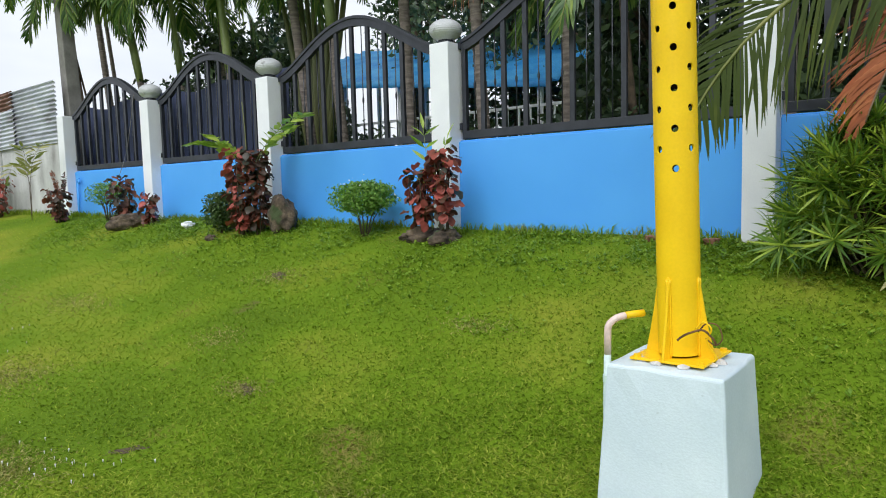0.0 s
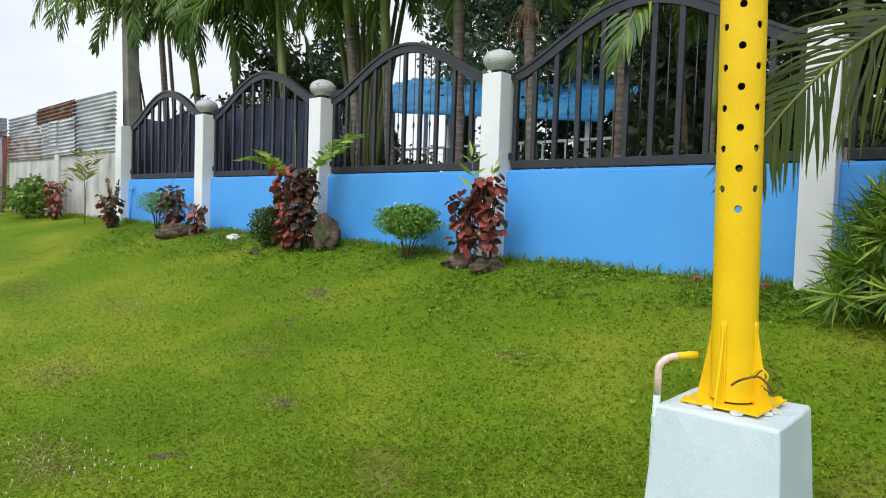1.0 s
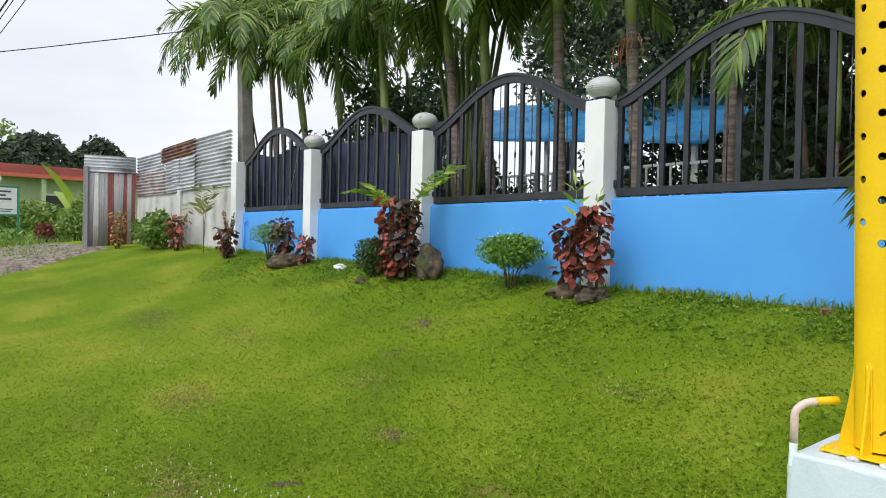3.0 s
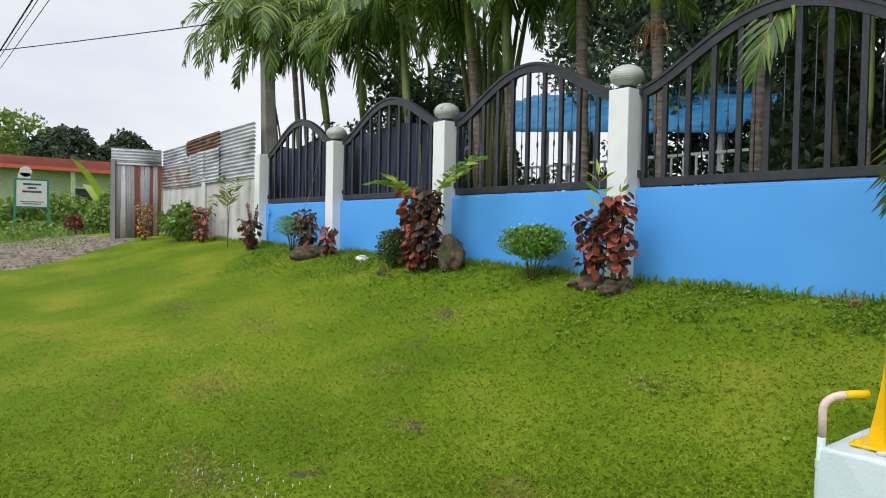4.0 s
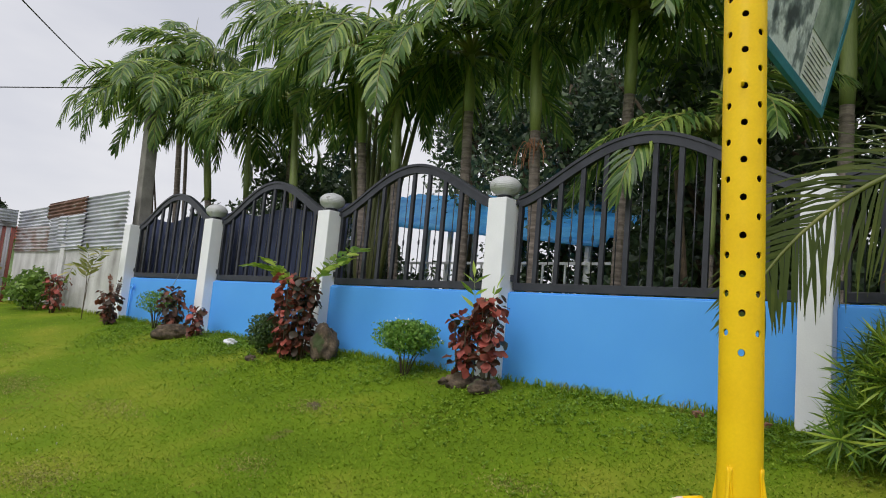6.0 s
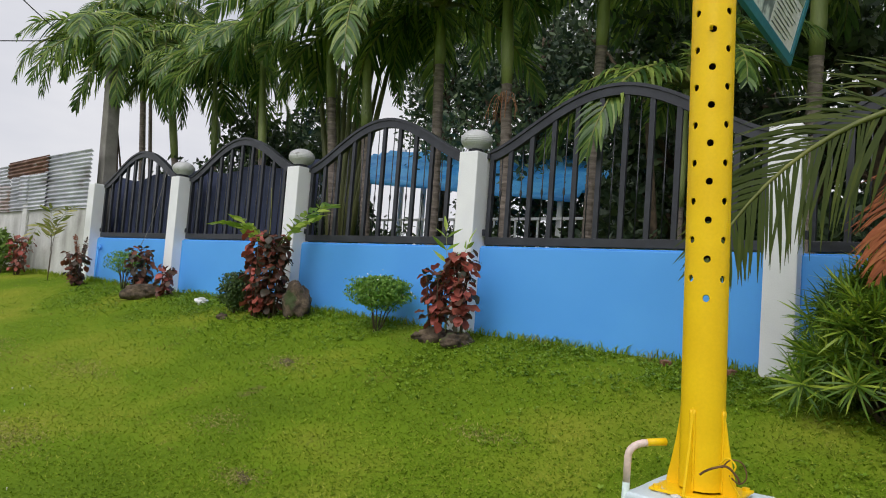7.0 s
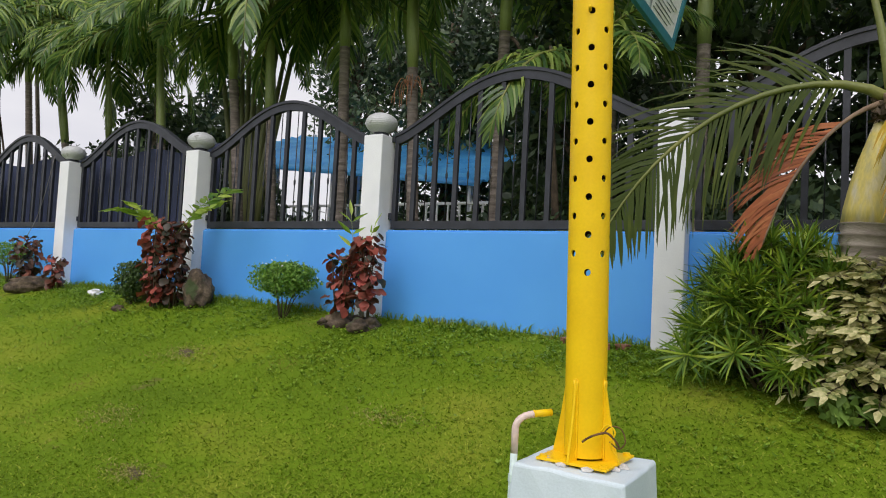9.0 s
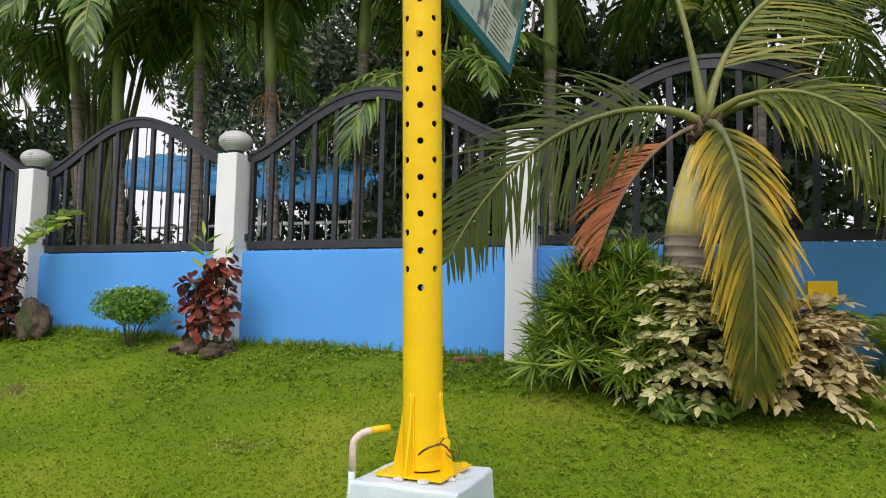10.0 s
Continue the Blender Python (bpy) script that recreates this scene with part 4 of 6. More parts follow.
sb = thing("roadside_sign", "white notice board in a green frame on two posts", "sign", (-30, 4.0, 0.15))
part("board", box((-0.03, -0.50, 1.0), (0.03, 0.50, 1.98), 0.006), PAPER_WHITE, sb)
for nm, lo, hi in (("post", (-0.04, -0.58, -0.4), (0.04, -0.51, 2.05)), ("post", (-0.04, 0.51, -0.4), (0.04, 0.58, 2.05)), ("rail", (-0.04, -0.508, 1.985), (0.04, 0.508, 2.04)), ("rail", (-0.04, -0.508, 0.94), (0.04, 0.508, 0.995))):
    part(nm, box(lo, hi, 0.004), GREEN_FRAME, sb)
for z, w in ((1.80, 0.30), (1.66, 0.14), (1.52, 0.32), (1.16, 0.38), (1.08, 0.30)):
    part("text_bar", box((0.031, -w, z), (0.036, w, z + (0.07 if z > 1.4 else 0.03))), INK, sb, "line of print")
bm = bmesh.new()
bmesh.ops.create_cone(bm, cap_ends=True, segments=20, radius1=0.2, radius2=0.2, depth=0.05, matrix=Matrix.Translation((0, -0.2, 2.30)) @ Matrix.Rotation(radians(90), 4, "Y"))
box_into(bm, (-0.025, -0.45, 2.045), (0.025, -0.05, 2.25))
part("emblem", bm, PAPER_WHITE, sb, "white cut-out emblem")


def leaf_cloud(name, mat, blobs, count, size, rng, flat=0.4, shell=0.55):
    """Small leaves scattered in lumpy blobs (centre, radii)."""
    verts, faces = [], []
    vol = [b[1][0] * b[1][1] * b[1][2] for b in blobs]
    tot = sum(vol)
    for (c, r), vv in zip(blobs, vol):
        for _ in range(max(6, int(count * vv / tot))):
            d = rand_dir(rng)
            q = (shell + (1 - shell) * rng.random()) * (1 + 0.3 * noise.noise(Vector(c) * 3 + d * 2.2))
            p = Vector(c) + Vector((d.x * r[0], d.y * r[1], d.z * r[2])) * q
            n = (d * (1 - flat) + rand_dir(rng)).normalized()
            t = n.cross(rand_dir(rng)).normalized()
            s = n.cross(t)
            L = size * rng.uniform(0.6, 1.3)
            b = len(verts)
            verts += [p - t * L * 0.5, p + s * L * 0.24, p + t * L * 0.5, p - s * L * 0.24]
            faces.append((b, b + 1, b + 2, b + 3))
    return mesh_of(name, verts, faces, mat)


rng = random.Random(11)
# far woods on the skyline
blobs = []
for k in range(14, 58):
    y = -120 + k * 3.1 + rng.uniform(-2, 2)
    hgt = 12.5 + 4.5 * noise.noise(Vector((k * 0.33, 0, 0))) + rng.uniform(-1.2, 1.2)
    blobs.append(((-165 + rng.uniform(-6, 6), y, hgt * 0.52), (5.5, 5.2, hgt * 0.52)))
blobs += [((-158, 28, 13), (7, 8, 7.5)), ((-160, 40, 13), (6, 6, 8)), ((-158, 19, 11), (6, 8, 7))]
tagged(new("far_woods", leaf_cloud("far_woods", FAR_LEAF, blobs, 130000, 1.25, rng, shell=0.8)), "dark green wooded skyline far off", "woods", kind="stuff")

# rough weeds beyond the drive
blobs = []
for k in range(60):
    x, y = rng.uniform(-44, -27.5), rng.uniform(-10, 11)
    h = rng.uniform(0.2, 0.5) + (0.55 if x < -31 else 0)
    blobs.append(((x, y, ground_z(x, y) + h * 0.6), (rng.uniform(0.8, 1.7), rng.uniform(0.8, 1.7), h)))
tagged(new("weeds", leaf_cloud("weeds", WEED, blobs, 22000, 0.2, rng, shell=0.5)), "rank green weeds beyond the gravel drive", "weeds", kind="stuff")
pts = []
for _ in range(14000):
    x, y = rng.uniform(-42, -25.8), rng.uniform(-9, 9)
    pts.append((x, y, ground_z(x, y)))
blades("drive_verge_grass", pts, WEED, 0.08, 0.32, 0.03, 8, "long unmown grass beyond the gravel drive", 0.8)

# loose stones and thin tufts on the drive
pv, pf, pts = [], [], []
for _ in range(5200):
    x, y = rng.uniform(-26.2, -16.4), rng.uniform(-5, 4.8)
    if x > -16.4 - max(0.0, y - 2.2) * 1.15:
        continue
    patch = noise.noise(Vector((x * 0.45, y * 0.45, 4)))
    z = ground_z(x, y) + 0.03
    if patch > 0.12:
        pts.append((x, y, z - 0.02))
        continue
    s, a = rng.choice((0.015, 0.025, 0.04)) * rng.uniform(0.7, 1.3), rng.uniform(0, 6.28)
    b = len(pv)
    for k in range(5):
        q = s * rng.uniform(0.75, 1.2)
        pv.append((x + q * math.cos(a + k * 1.257), y + q * math.sin(a + k * 1.257), z - 0.01))
    for k in range(5):
        q = s * rng.uniform(0.4, 0.7)
        pv.append((x + q * math.cos(a + k * 1.257), y + q * math.sin(a + k * 1.257), z - 0.005 + s * rng.uniform(0.25, 0.45)))
    pf += [(b + k, b + (k + 1) % 5, b + 5 + (k + 1) % 5, b + 5 + k) for k in range(5)] + [tuple(b + 5 + k for k in range(5))]
tagged(new("loose_stones", mesh_of("loose_stones", pv, pf, GRAVEL)), "loose grey stones scattered on the drive", "gravel", kind="stuff")
blades("drive_tufts", pts * 3, WEED, 0.03, 0.07, 0.016, 9, "thin green tufts growing through the gravel", 0.9)


def shrub(name, label, at, blobs, mat, count, size, seed, stems=5, shell=0.5):
    r = random.Random(seed)
    t = thing(name, label, "shrub", at)
    c0 = blobs[0][0]
    for k in range(stems):
        a = 2 * math.pi * k / stems + r.uniform(-0.4, 0.4)
        e = Vector(c0) + Vector((math.cos(a) * blobs[0][1][0] * 0.5, math.sin(a) * blobs[0][1][1] * 0.5, 0.0))
        tube("stem", [(0.02 * math.cos(a), 0.02 * math.sin(a), -0.06), (e.x * 0.35, e.y * 0.35, e.z * 0.45), tuple(e)], [0.012, 0.009, 0.005], STEM, t, 6)
    tagged(link("foliage", leaf_cloud("foliage", mat, blobs, count, size, r, shell=shell), t), kind="stuff")
    return t


shrub("bush", "dense green bush beside the tin gate", (-27.0, 6.15, ground_z(-27, 6)), [((0, 0, 0.85), (0.6, 0.6, 0.9)), ((0.3, -0.5, 0.5), (0.6, 0.6, 0.6))], WEED, 2800, 0.16, 31)
shrub("bush", "broad green thicket before the far building", (-36.0, 5.5, 0.1), [((0, 0, 0.9), (1.5, 2.4, 0.95)), ((0.5, -3.2, 0.7), (1.5, 2.0, 0.8)), ((0.5, 2.4, 0.8), (1.2, 1.5, 0.9))], WEED, 5200, 0.26, 32)
shrub("bush", "low reddish shrub at the edge of the drive", (-27.2, 5.0, ground_z(-27, 5)), [((0, 0, 0.38), (0.42, 0.42, 0.34))], CROTON, 500, 0.14, 33)
shrub("tree", "light feathery tree before the wooded skyline", (-60, 6.0, 0), [((0, -1, 6.5), (2.2, 3.0, 1.6)), ((0, 1, 8.0), (1.8, 2.2, 1.0)), ((0, -2, 4.6), (1.6, 2.4, 1.2))], WEED, 2400, 0.42, 34, 4)

ban = thing("banana_plant", "young banana plant with broad light green leaves", "plant", (-33, 7.4, 0.2))
for az, el, L in ((200, 60, 2.5), (20, 68, 2.9), (100, 66, 2.9), (-100, 50, 2.8), (-80, 72, 3.0), (70, 48, 2.5)):
    a, e = radians(az), radians(el)
    v, f = [], []
    add_strip(v, f, (0, 0, 0.7), (math.cos(a) * math.cos(e), math.sin(a) * math.cos(e), math.sin(e)), Vector((-math.sin(a), math.cos(a), 0)), L, 0.85, 1.0, 7)
    link("leaf", mesh_of("leaf", v, f, SPRIG, True), ban)
tube("stalk", [(0, 0, -0.1), (0, 0, 0.75)], [0.12, 0.08], SHAFT, ban, 10)

tap = thing("water_tap", "small blue water pipe with a tap on the blue wall", "tap", (-13.28, FENCE_Y - 0.035, ground_z(-13.28, 5.86)))
tube("riser", [(0, 0, -0.05), (0, 0, 0.3), (0, 0, 0.66)], 0.014, BLUE, tap, 10)
tube("spout", [(-0.04, 0, 0.62), (0.02, -0.01, 0.64), (0.10, -0.03, 0.645), (0.16, -0.05, 0.63), (0.17, -0.055, 0.59)], 0.016, BLUE, tap, 10)
bm = bmesh.new()
bmesh.ops.create_cone(bm, cap_ends=True, segments=14, radius1=0.03, radius2=0.024, depth=0.02, matrix=Matrix.Translation((0.08, -0.025, 0.685)))
part("handle", bm, BLUE, tap)


# ---- palms ----
def frond_data(L, pairs, leaf_len, leaf_w, e0, e1, rng, power=1.3, droop=0.9, forward=0.6, start=0.14, lift=0.15, gap=0.0, twist=0.0, plume=0.15, sides=(-1, 1)):
    """A feather leaf that leaves the origin towards +x at e0 degrees and ends at e1. Returns (rachis, leaflets)."""
    n = 14
    pts, p = [Vector((0, 0, 0))], Vector((0, 0, 0))
    tang = []
    for k in range(n):
        f = (k + 0.5) / n
        e = radians(e0 + (e1 - e0) * f ** power)
        d = Vector((math.cos(e), 0, math.sin(e)))
        tang.append(d)
        p = p + d * L / n
        pts.append(p.copy())
    tang.append(tang[-1])
    rach = tube_data(pts, [(0.024 + 0.016 * max(0, 1 - k / 3)) * (1 - 0.9 * k / n) * (L / 2.2) + 0.003 for k in range(n + 1)], 6)
    verts, faces = [], []
    for k in range(pairs):
        f = start + (1 - start) * (k + 0.5) / pairs
        x = f * n
        i = min(int(x), n - 1)
        q = pts[i].lerp(pts[i + 1], x - i)
        d = tang[i]
        up = Vector((-d.z, 0, d.x))
        prof = math.sin(math.pi * min(1, 0.22 + 0.74 * f)) ** 0.7
        for s in sides:
            if rng.random() < gap:
                continue
            fw = forward + 0.5 * f * f + rng.uniform(-0.12, 0.12)
            ct, st = math.cos(radians(twist)), math.sin(radians(twist))
            dd = ((Vector((0, ct, 0)) + up * st) * s + d * fw + up * (lift + rng.uniform(-plume, plume))).normalized()
            side = d if abs(dd.dot(d)) < 0.95 else up
            side = (side - dd * side.dot(dd)).normalized()
            side = (side + Vector((0, 0, 1)) * rng.uniform(-0.7, 0.7)).normalized()
            add_strip(verts, faces, q, dd, side, leaf_len * prof * rng.uniform(0.85, 1.1), leaf_w, droop * rng.uniform(0.7, 1.3), 4, blunt=0.3)
    return rach, (verts, faces)


def frond_meshes(tag, mat, rib, *args, **kw):
    rach, leaf = frond_data(*args, **kw)
    return mesh_of("midrib", *rach, rib, True), mesh_of("leaflets", *leaf, mat)


rng = random.Random(21)
FRONDS = [frond_meshes("f", FROND, RACHIS, 1.9 + 0.12 * k, 42, 0.60, 0.042, 64 - 9 * k, -62 - 7 * k, rng, 0.9, 1.15, 0.6, lift=0.2, plume=0.45) for k in range(6)]


def ringed_trunk(base, top, r0, r1, mat, parent, step=0.11):
    """A palm trunk with raised leaf-scar rings, in its thing's own frame."""
    base, top = Vector(base), Vector(top)
    n = max(4, int((top - base).length / step))
    pts, rad = [], []
    for k in range(n + 1):
        f = k / n
        r = r0 + (r1 - r0) * f
        for off, q in ((0.0, 0.94), (0.35, 1.0), (0.8, 1.0), (0.92, 1.07)):
            g = min(1.0, f + off / n)
            pts.append(base.lerp(top, g))
            rad.append(r * q)
            if f == 1:
                break
    v, f = tube_data(pts, rad, 12)
    return link("trunk", mesh_of("trunk", v, f, mat, True), parent)


def palm(x, y, z_shaft, z_top, seed, lean=(0.0, 0.0), fronds=13, size=1.0, r=0.075, low=0):
    """A slender feather palm: ringed trunk, green crownshaft, arching leaves."""
    rr = random.Random(seed)
    z0 = ground_z(x, y) - 0.1
    t = thing("palm_tree", "slender palm with ringed grey trunk, green crownshaft and drooping leaves", "palm tree", (x, y, z0), group="palms behind the fence")
    h1, h2 = z_shaft - z0, z_top - z0
    mid = Vector((lean[0] * h1 / h2, lean[1] * h1 / h2, h1))
    top = Vector((lean[0], lean[1], h2))
    ringed_trunk((0, 0, 0), mid, r * 1.15, r * 0.95, BARK, t)
    pts = [mid.lerp(top, k / 6) for k in range(7)]
    tube("crownshaft", [mid - Vector((0, 0, 0.01))] + pts[1:], [r * 0.98, r * 1.12, r * 1.08, r * 0.95, r * 0.85, r * 0.75, r * 0.6], SHAFT, t, 12)
    a0 = rr.uniform(0, 360)
    for k in range(fronds):
        rib, leaf = FRONDS[min(5, int(rr.triangular(0, 6, 2 + low)))]
        m = Matrix.Translation(top - Vector((0, 0, 0.05))) @ pose(0, 0, 0, rr.uniform(-20, 20), rr.uniform(-18, 14), a0 + k * 137.5) @ Matrix.Scale(size * rr.uniform(0.85, 1.1), 4)
        f = tagged(link("frond", leaf, t, m), kind="stuff")
        link("midrib", rib, f)
    tube("spear", [top - Vector((0, 0, 0.05)), top + Vector((0.03, 0.02, 0.5 * size)), top + Vector((0.08, 0.03, 1.0 * size))], [0.03, 0.02, 0.004], RACHIS, t, 7)
    return t


palm(-14.5, 6.55, 3.9, 5.2, 22, (-0.45, 0), 17, 1.05, low=1)
palm(-16.28, 8.3, 4.7, 6.5, 1, (-1.05, 0), 16, 1.2, low=1)
palm(-15.84, 8.3, 4.8, 7.1, 2, (-1.25, 0), 13, 1.15, r=0.045)
palm(-13.2, 7.6, 2.9, 5.5, 3, (-1.5, 0), 16, 1.12, low=1)
palm(-12.73, 8.0, 3.0, 4.95, 4, (-0.65, 0), 15, 1.05, r=0.062, low=1)
palm(-10.5, 7.6, 2.7, 4.8, 5, (-0.64, 0), 15, 1.1, low=1)
palm(-8.2, 7.3, 3.53, 5.3, 6, (-0.75, 0), 15, 1.15, low=1)
palm(-7.55, 7.3, 2.9, 4.55, 7, (-0.42, 0), 13, 1.05)
palm(-6.25, 7.3, 3.75, 4.7, 9, (-0.2, 0), 15, 1.05, low=3)
palm(-5.0, 7.3, 3.3, 5.5, 10, (-0.35, 0), 14, 1.15, low=1)
palm(-4.05, 7.6, 3.75, 5.0, 12, (0.0, 0.1), 14, 1.15, low=1)
palm(-2.82, 7.3, 1.6, 3.0, 15, (0.02, 0.0), 8, 0.85, r=0.048)
palm(-1.6, 7.6, 3.2, 5.3, 13, (0.05, 0), 13, 1.15)
palm(0.6, 8.2, 2.9, 4.2, 14, (0.1, 0), 12, 1.2)
palm(3.4, 7.6, 2.9, 4.4, 16, (0, 0), 12, 1.2)
palm(-13.6, 9.4, 5.8, 7.4, 37, (0, 0), 13, 1.2)
palm(-3.1, 9.2, 4.2, 5.8, 35, (0, 0), 11, 1.2)


def small_pole(x, y, h, r, lean=0.0):
    t = thing("bare_pole", "thin bare grey wooden pole behind the fence", "pole", (x, y, 0.0), group="bare poles behind the fence")
    tube("shaft", [(0, 0, -0.1), (lean * 0.5, 0, h / 2), (lean, 0, h)], [r, r * 0.9, r * 0.8], STEM, t, 8)


small_pole(-14.8, 7.0, 4.2, 0.03, -0.8)
small_pole(-14.2, 7.05, 4.0, 0.024, -1.55)
small_pole(-2.92, 7.2, 2.55, 0.05, -0.25)

# traveller's palm: a flat fan of long stalks
fan = thing("fan_palm", "tall fan of dull olive leaf stalks behind the fence", "palm tree", (-9.35, 8.3, 0.1))
rf = random.Random(8)
for k in range(12):
    a = radians(-12 + 24 * k / 11 + rf.uniform(-0.8, 0.8))
    L = rf.uniform(4.6, 5.4)
    tube("stalk", [(0.25 * math.sin(a), 0.03 * (k % 3), 0.2), (0.45 * L * math.sin(a), 0.04 * (k % 3), 0.5 * L), (L * math.sin(a), 0.07 * (k % 3), L * math.cos(a) + 0.2)], [0.075, 0.06, 0.022], OLIVE, fan, 7)

# ---- dark broadleaf trees behind ----
def tree(x, y, h, spread, seed, count=5200, low=0.25):
    rr = random.Random(seed)
    t = thing("tree", "dense dark green broadleaf tree behind the palms", "tree", (x, y, 0.0), group="dark trees behind the fence")
    tube("trunk", [(0, 0, -0.1), (0.1, 0.05, h * 0.3), (0.0, 0.1, h * 0.6), (0.1, 0, h * 0.85)], [0.2, 0.16, 0.1, 0.03], STEM, t, 9)
    blobs = []
    for k in range(13):
        a, f = rr.uniform(0, 2 * math.pi), rr.random()
        zz = h * (low + (0.95 - low) * f)
        q = spread * (0.35 + 0.55 * rr.random()) * (1.1 - 0.5 * f)
        c = (q * math.cos(a), q * math.sin(a), zz)
        tube("limb", [(0.03, 0.05, zz * 0.7), (c[0] * 0.5, c[1] * 0.5, zz * 0.88), c], [0.06, 0.04, 0.012], STEM, t, 6)
        blobs.append((c, (spread * 0.42, spread * 0.42, h * 0.13)))
    tagged(link("crown", leaf_cloud("crown", DARK_LEAF, blobs, count, 0.19, rr, shell=0.35), t), kind="stuff")


tree(-14.2, 10.6, 5.6, 2.0, 41, 6500)
tree(-9.0, 15.5, 7.2, 2.8, 42)
tree(-10.4, 14.6, 8.8, 2.5, 64, 5000, 0.44)
tree(-12.3, 14.6, 9.0, 2.2, 65, 5200, 0.44)
tree(-8.6, 13.6, 8.4, 2.0, 66, 4200, 0.46)
tree(-5.6, 12.6, 8.0, 3.0, 43, 5200)
tree(-2.2, 11.0, 7.5, 2.8, 44, 8000)
tree(1.4, 11.5, 7.5, 3.0, 45, 10000)
tree(5.2, 11.0, 7.5, 3.0, 46, 6000)
tree(-3.8, 15.5, 9.0, 3.2, 47, 4500)
tree(0.2, 9.4, 4.2, 1.9, 48, 8000, 0.12)
tree(-1.3, 10.2, 5.0, 1.8, 63, 7500, 0.08)
tree(3.2, 9.0, 4.0, 1.8, 49, 4000, 0.12)
tree(-8.6, 16.6, 8.0, 2.2, 53, 3600)
tree(-6.4, 14.8, 7.6, 2.0, 54, 3600)
tree(-3.9, 10.2, 5.4, 1.7, 55, 4600)
tree(-15.2, 12.5, 4.8, 1.8, 50, 3800)
tree(-11.0, 9.6, 3.6, 1.3, 51, 2600)
tree(-6.4, 16.5, 8.0, 3.2, 52, 3600)

# low growth at the foot of the palms
for k, (x, y, s) in enumerate([(-13.0, 7.4, 1.7), (-11.6, 7.6, 1.8), (-5.8, 7.2, 0.75), (-3.2, 7.1, 0.9), (-0.4, 7.0, 1.0), (2.4, 7.2, 1.0), (-4.6, 8.4, 1.0), (-1.4, 8.6, 1.2), (-2.4, 9.4, 1.2), (-12.2, 15.0, 1.5), (-10.4, 14.8, 1.3), (-8.2, 15.0, 1.4), (-7.3, 7.4, 0.8)]):
    shrub("undergrowth", "dark leafy undergrowth behind the fence", (x, y, ground_z(x, y)), [((0, 0, s * 0.75), (0.7 * s, 0.5 * s, 0.75 * s)), ((0.4 * s, 0.2, s * 0.5), (0.5, 0.4, 0.5))], DARK_LEAF, int(1000 * max(1.0, s * s)), 0.15, 60 + k)

# ---- blue roofed shelter and white rail ----
shel = thing("shelter", "open shelter with a blue sheet roof on white posts", "shelter", (-9.8, 12.6, 0.0))
v, f = [], []
n, rows_t = 60, 21
for k in range(n + 1):
    x = -3.9 + 7.6 * k / n
    for j in range(rows_t):
        g = j / (rows_t - 1)
        v.append((x, -1.7 + 3.3 * g, 3.06 + 1.35 * g - 0.105 * (x + 3.6) + (0.07 if j % 2 else -0.02) + 0.05 * math.sin(x * 1.9 + 5 * g) * g + 0.03 * noise.noise(Vector((x * 2.2, j * 0.9, 3)))))
for k in range(n):
    for j in range(rows_t - 1):
        a = k * rows_t + j
        f.append((a, a + rows_t, a + rows_t + 1, a + 1))
roof = link("roof", mesh_of("roof", v, f, TARP, True), shel)
sm = roof.modifiers.new("thick", "SOLIDIFY")
sm.thickness = 0.01
for k in range(5):
    x = -3.4 + 1.7 * k
    for y in (-1.5, 1.5):
        part("post", box((x - 0.045, y - 0.045, -0.1), (x + 0.045, y + 0.045, 3.04 - 0.10 * (x + 3.6) + 0.36 * (y + 1.6) / 0.8), 0.005), WHITE, shel)
    part("rafter", box((x - 0.03, -1.55, 2.98 - 0.10 * (x + 3.6)), (x + 0.03, -1.49, 3.06 - 0.10 * (x + 3.6)), 0.003), WHITE, shel)
rail = thing("white_railing", "white painted pipe railing in the yard", "railing", (-7.2, 11.0, 0.0))
for z in (1.05, 1.95):
    part("rail", box((-4.6, -0.025, z), (1.9, 0.025, z + 0.05), 0.004), WHITE, rail)
for k in range(27):
    part("baluster", box((-4.6 + 0.25 * k - 0.017, -0.017, 0.0), (-4.6 + 0.25 * k + 0.017, 0.017, 1.95), 0.002), WHITE, rail)
for k, x in enumerate((-11.6, -10.1, -8.4)):
    d = thing("blue_drum", "blue plastic water drum in the yard", "drum", (x, 11.9, 0.1), group="blue drums")
    pts = [(0, 0, 0), (0, 0, 0.03), (0, 0, 0.4), (0, 0, 0.44), (0, 0, 0.48), (0, 0, 0.9), (0, 0, 0.94), (0, 0, 0.98), (0, 0, 1.5), (0, 0, 1.55)]
    tube("body", pts, [0.30, 0.33, 0.34, 0.36, 0.34, 0.34, 0.36, 0.34, 0.33, 0.28], TARP, d, 20)


# ---- planting along the wall ----
def croton_leaf(L, Wd, rr):
    """A broad rounded leaf with a sunk midrib and wavy edges."""
    v, f = [], []
    for k, (t, w) in enumerate(((0.0, 0.10), (0.18, 0.72), (0.42, 1.0), (0.68, 0.86), (0.88, 0.5), (1.0, 0.06))):
        z = -0.10 * L * t * t - 0.05 * L * t
        e = w * Wd * 0.5
        v += [(t * L, e, z + 0.16 * e + rr.uniform(-0.10, 0.14) * Wd), (t * L, 0, z), (t * L, -e, z + 0.16 * e + rr.uniform(-0.10, 0.14) * Wd)]
    for k in range(5):
        a = 3 * k
        f += [(a, a + 1, a + 4, a + 3), (a + 1, a + 2, a + 5, a + 4)]
    return v, f


LEAF_MESH = {}


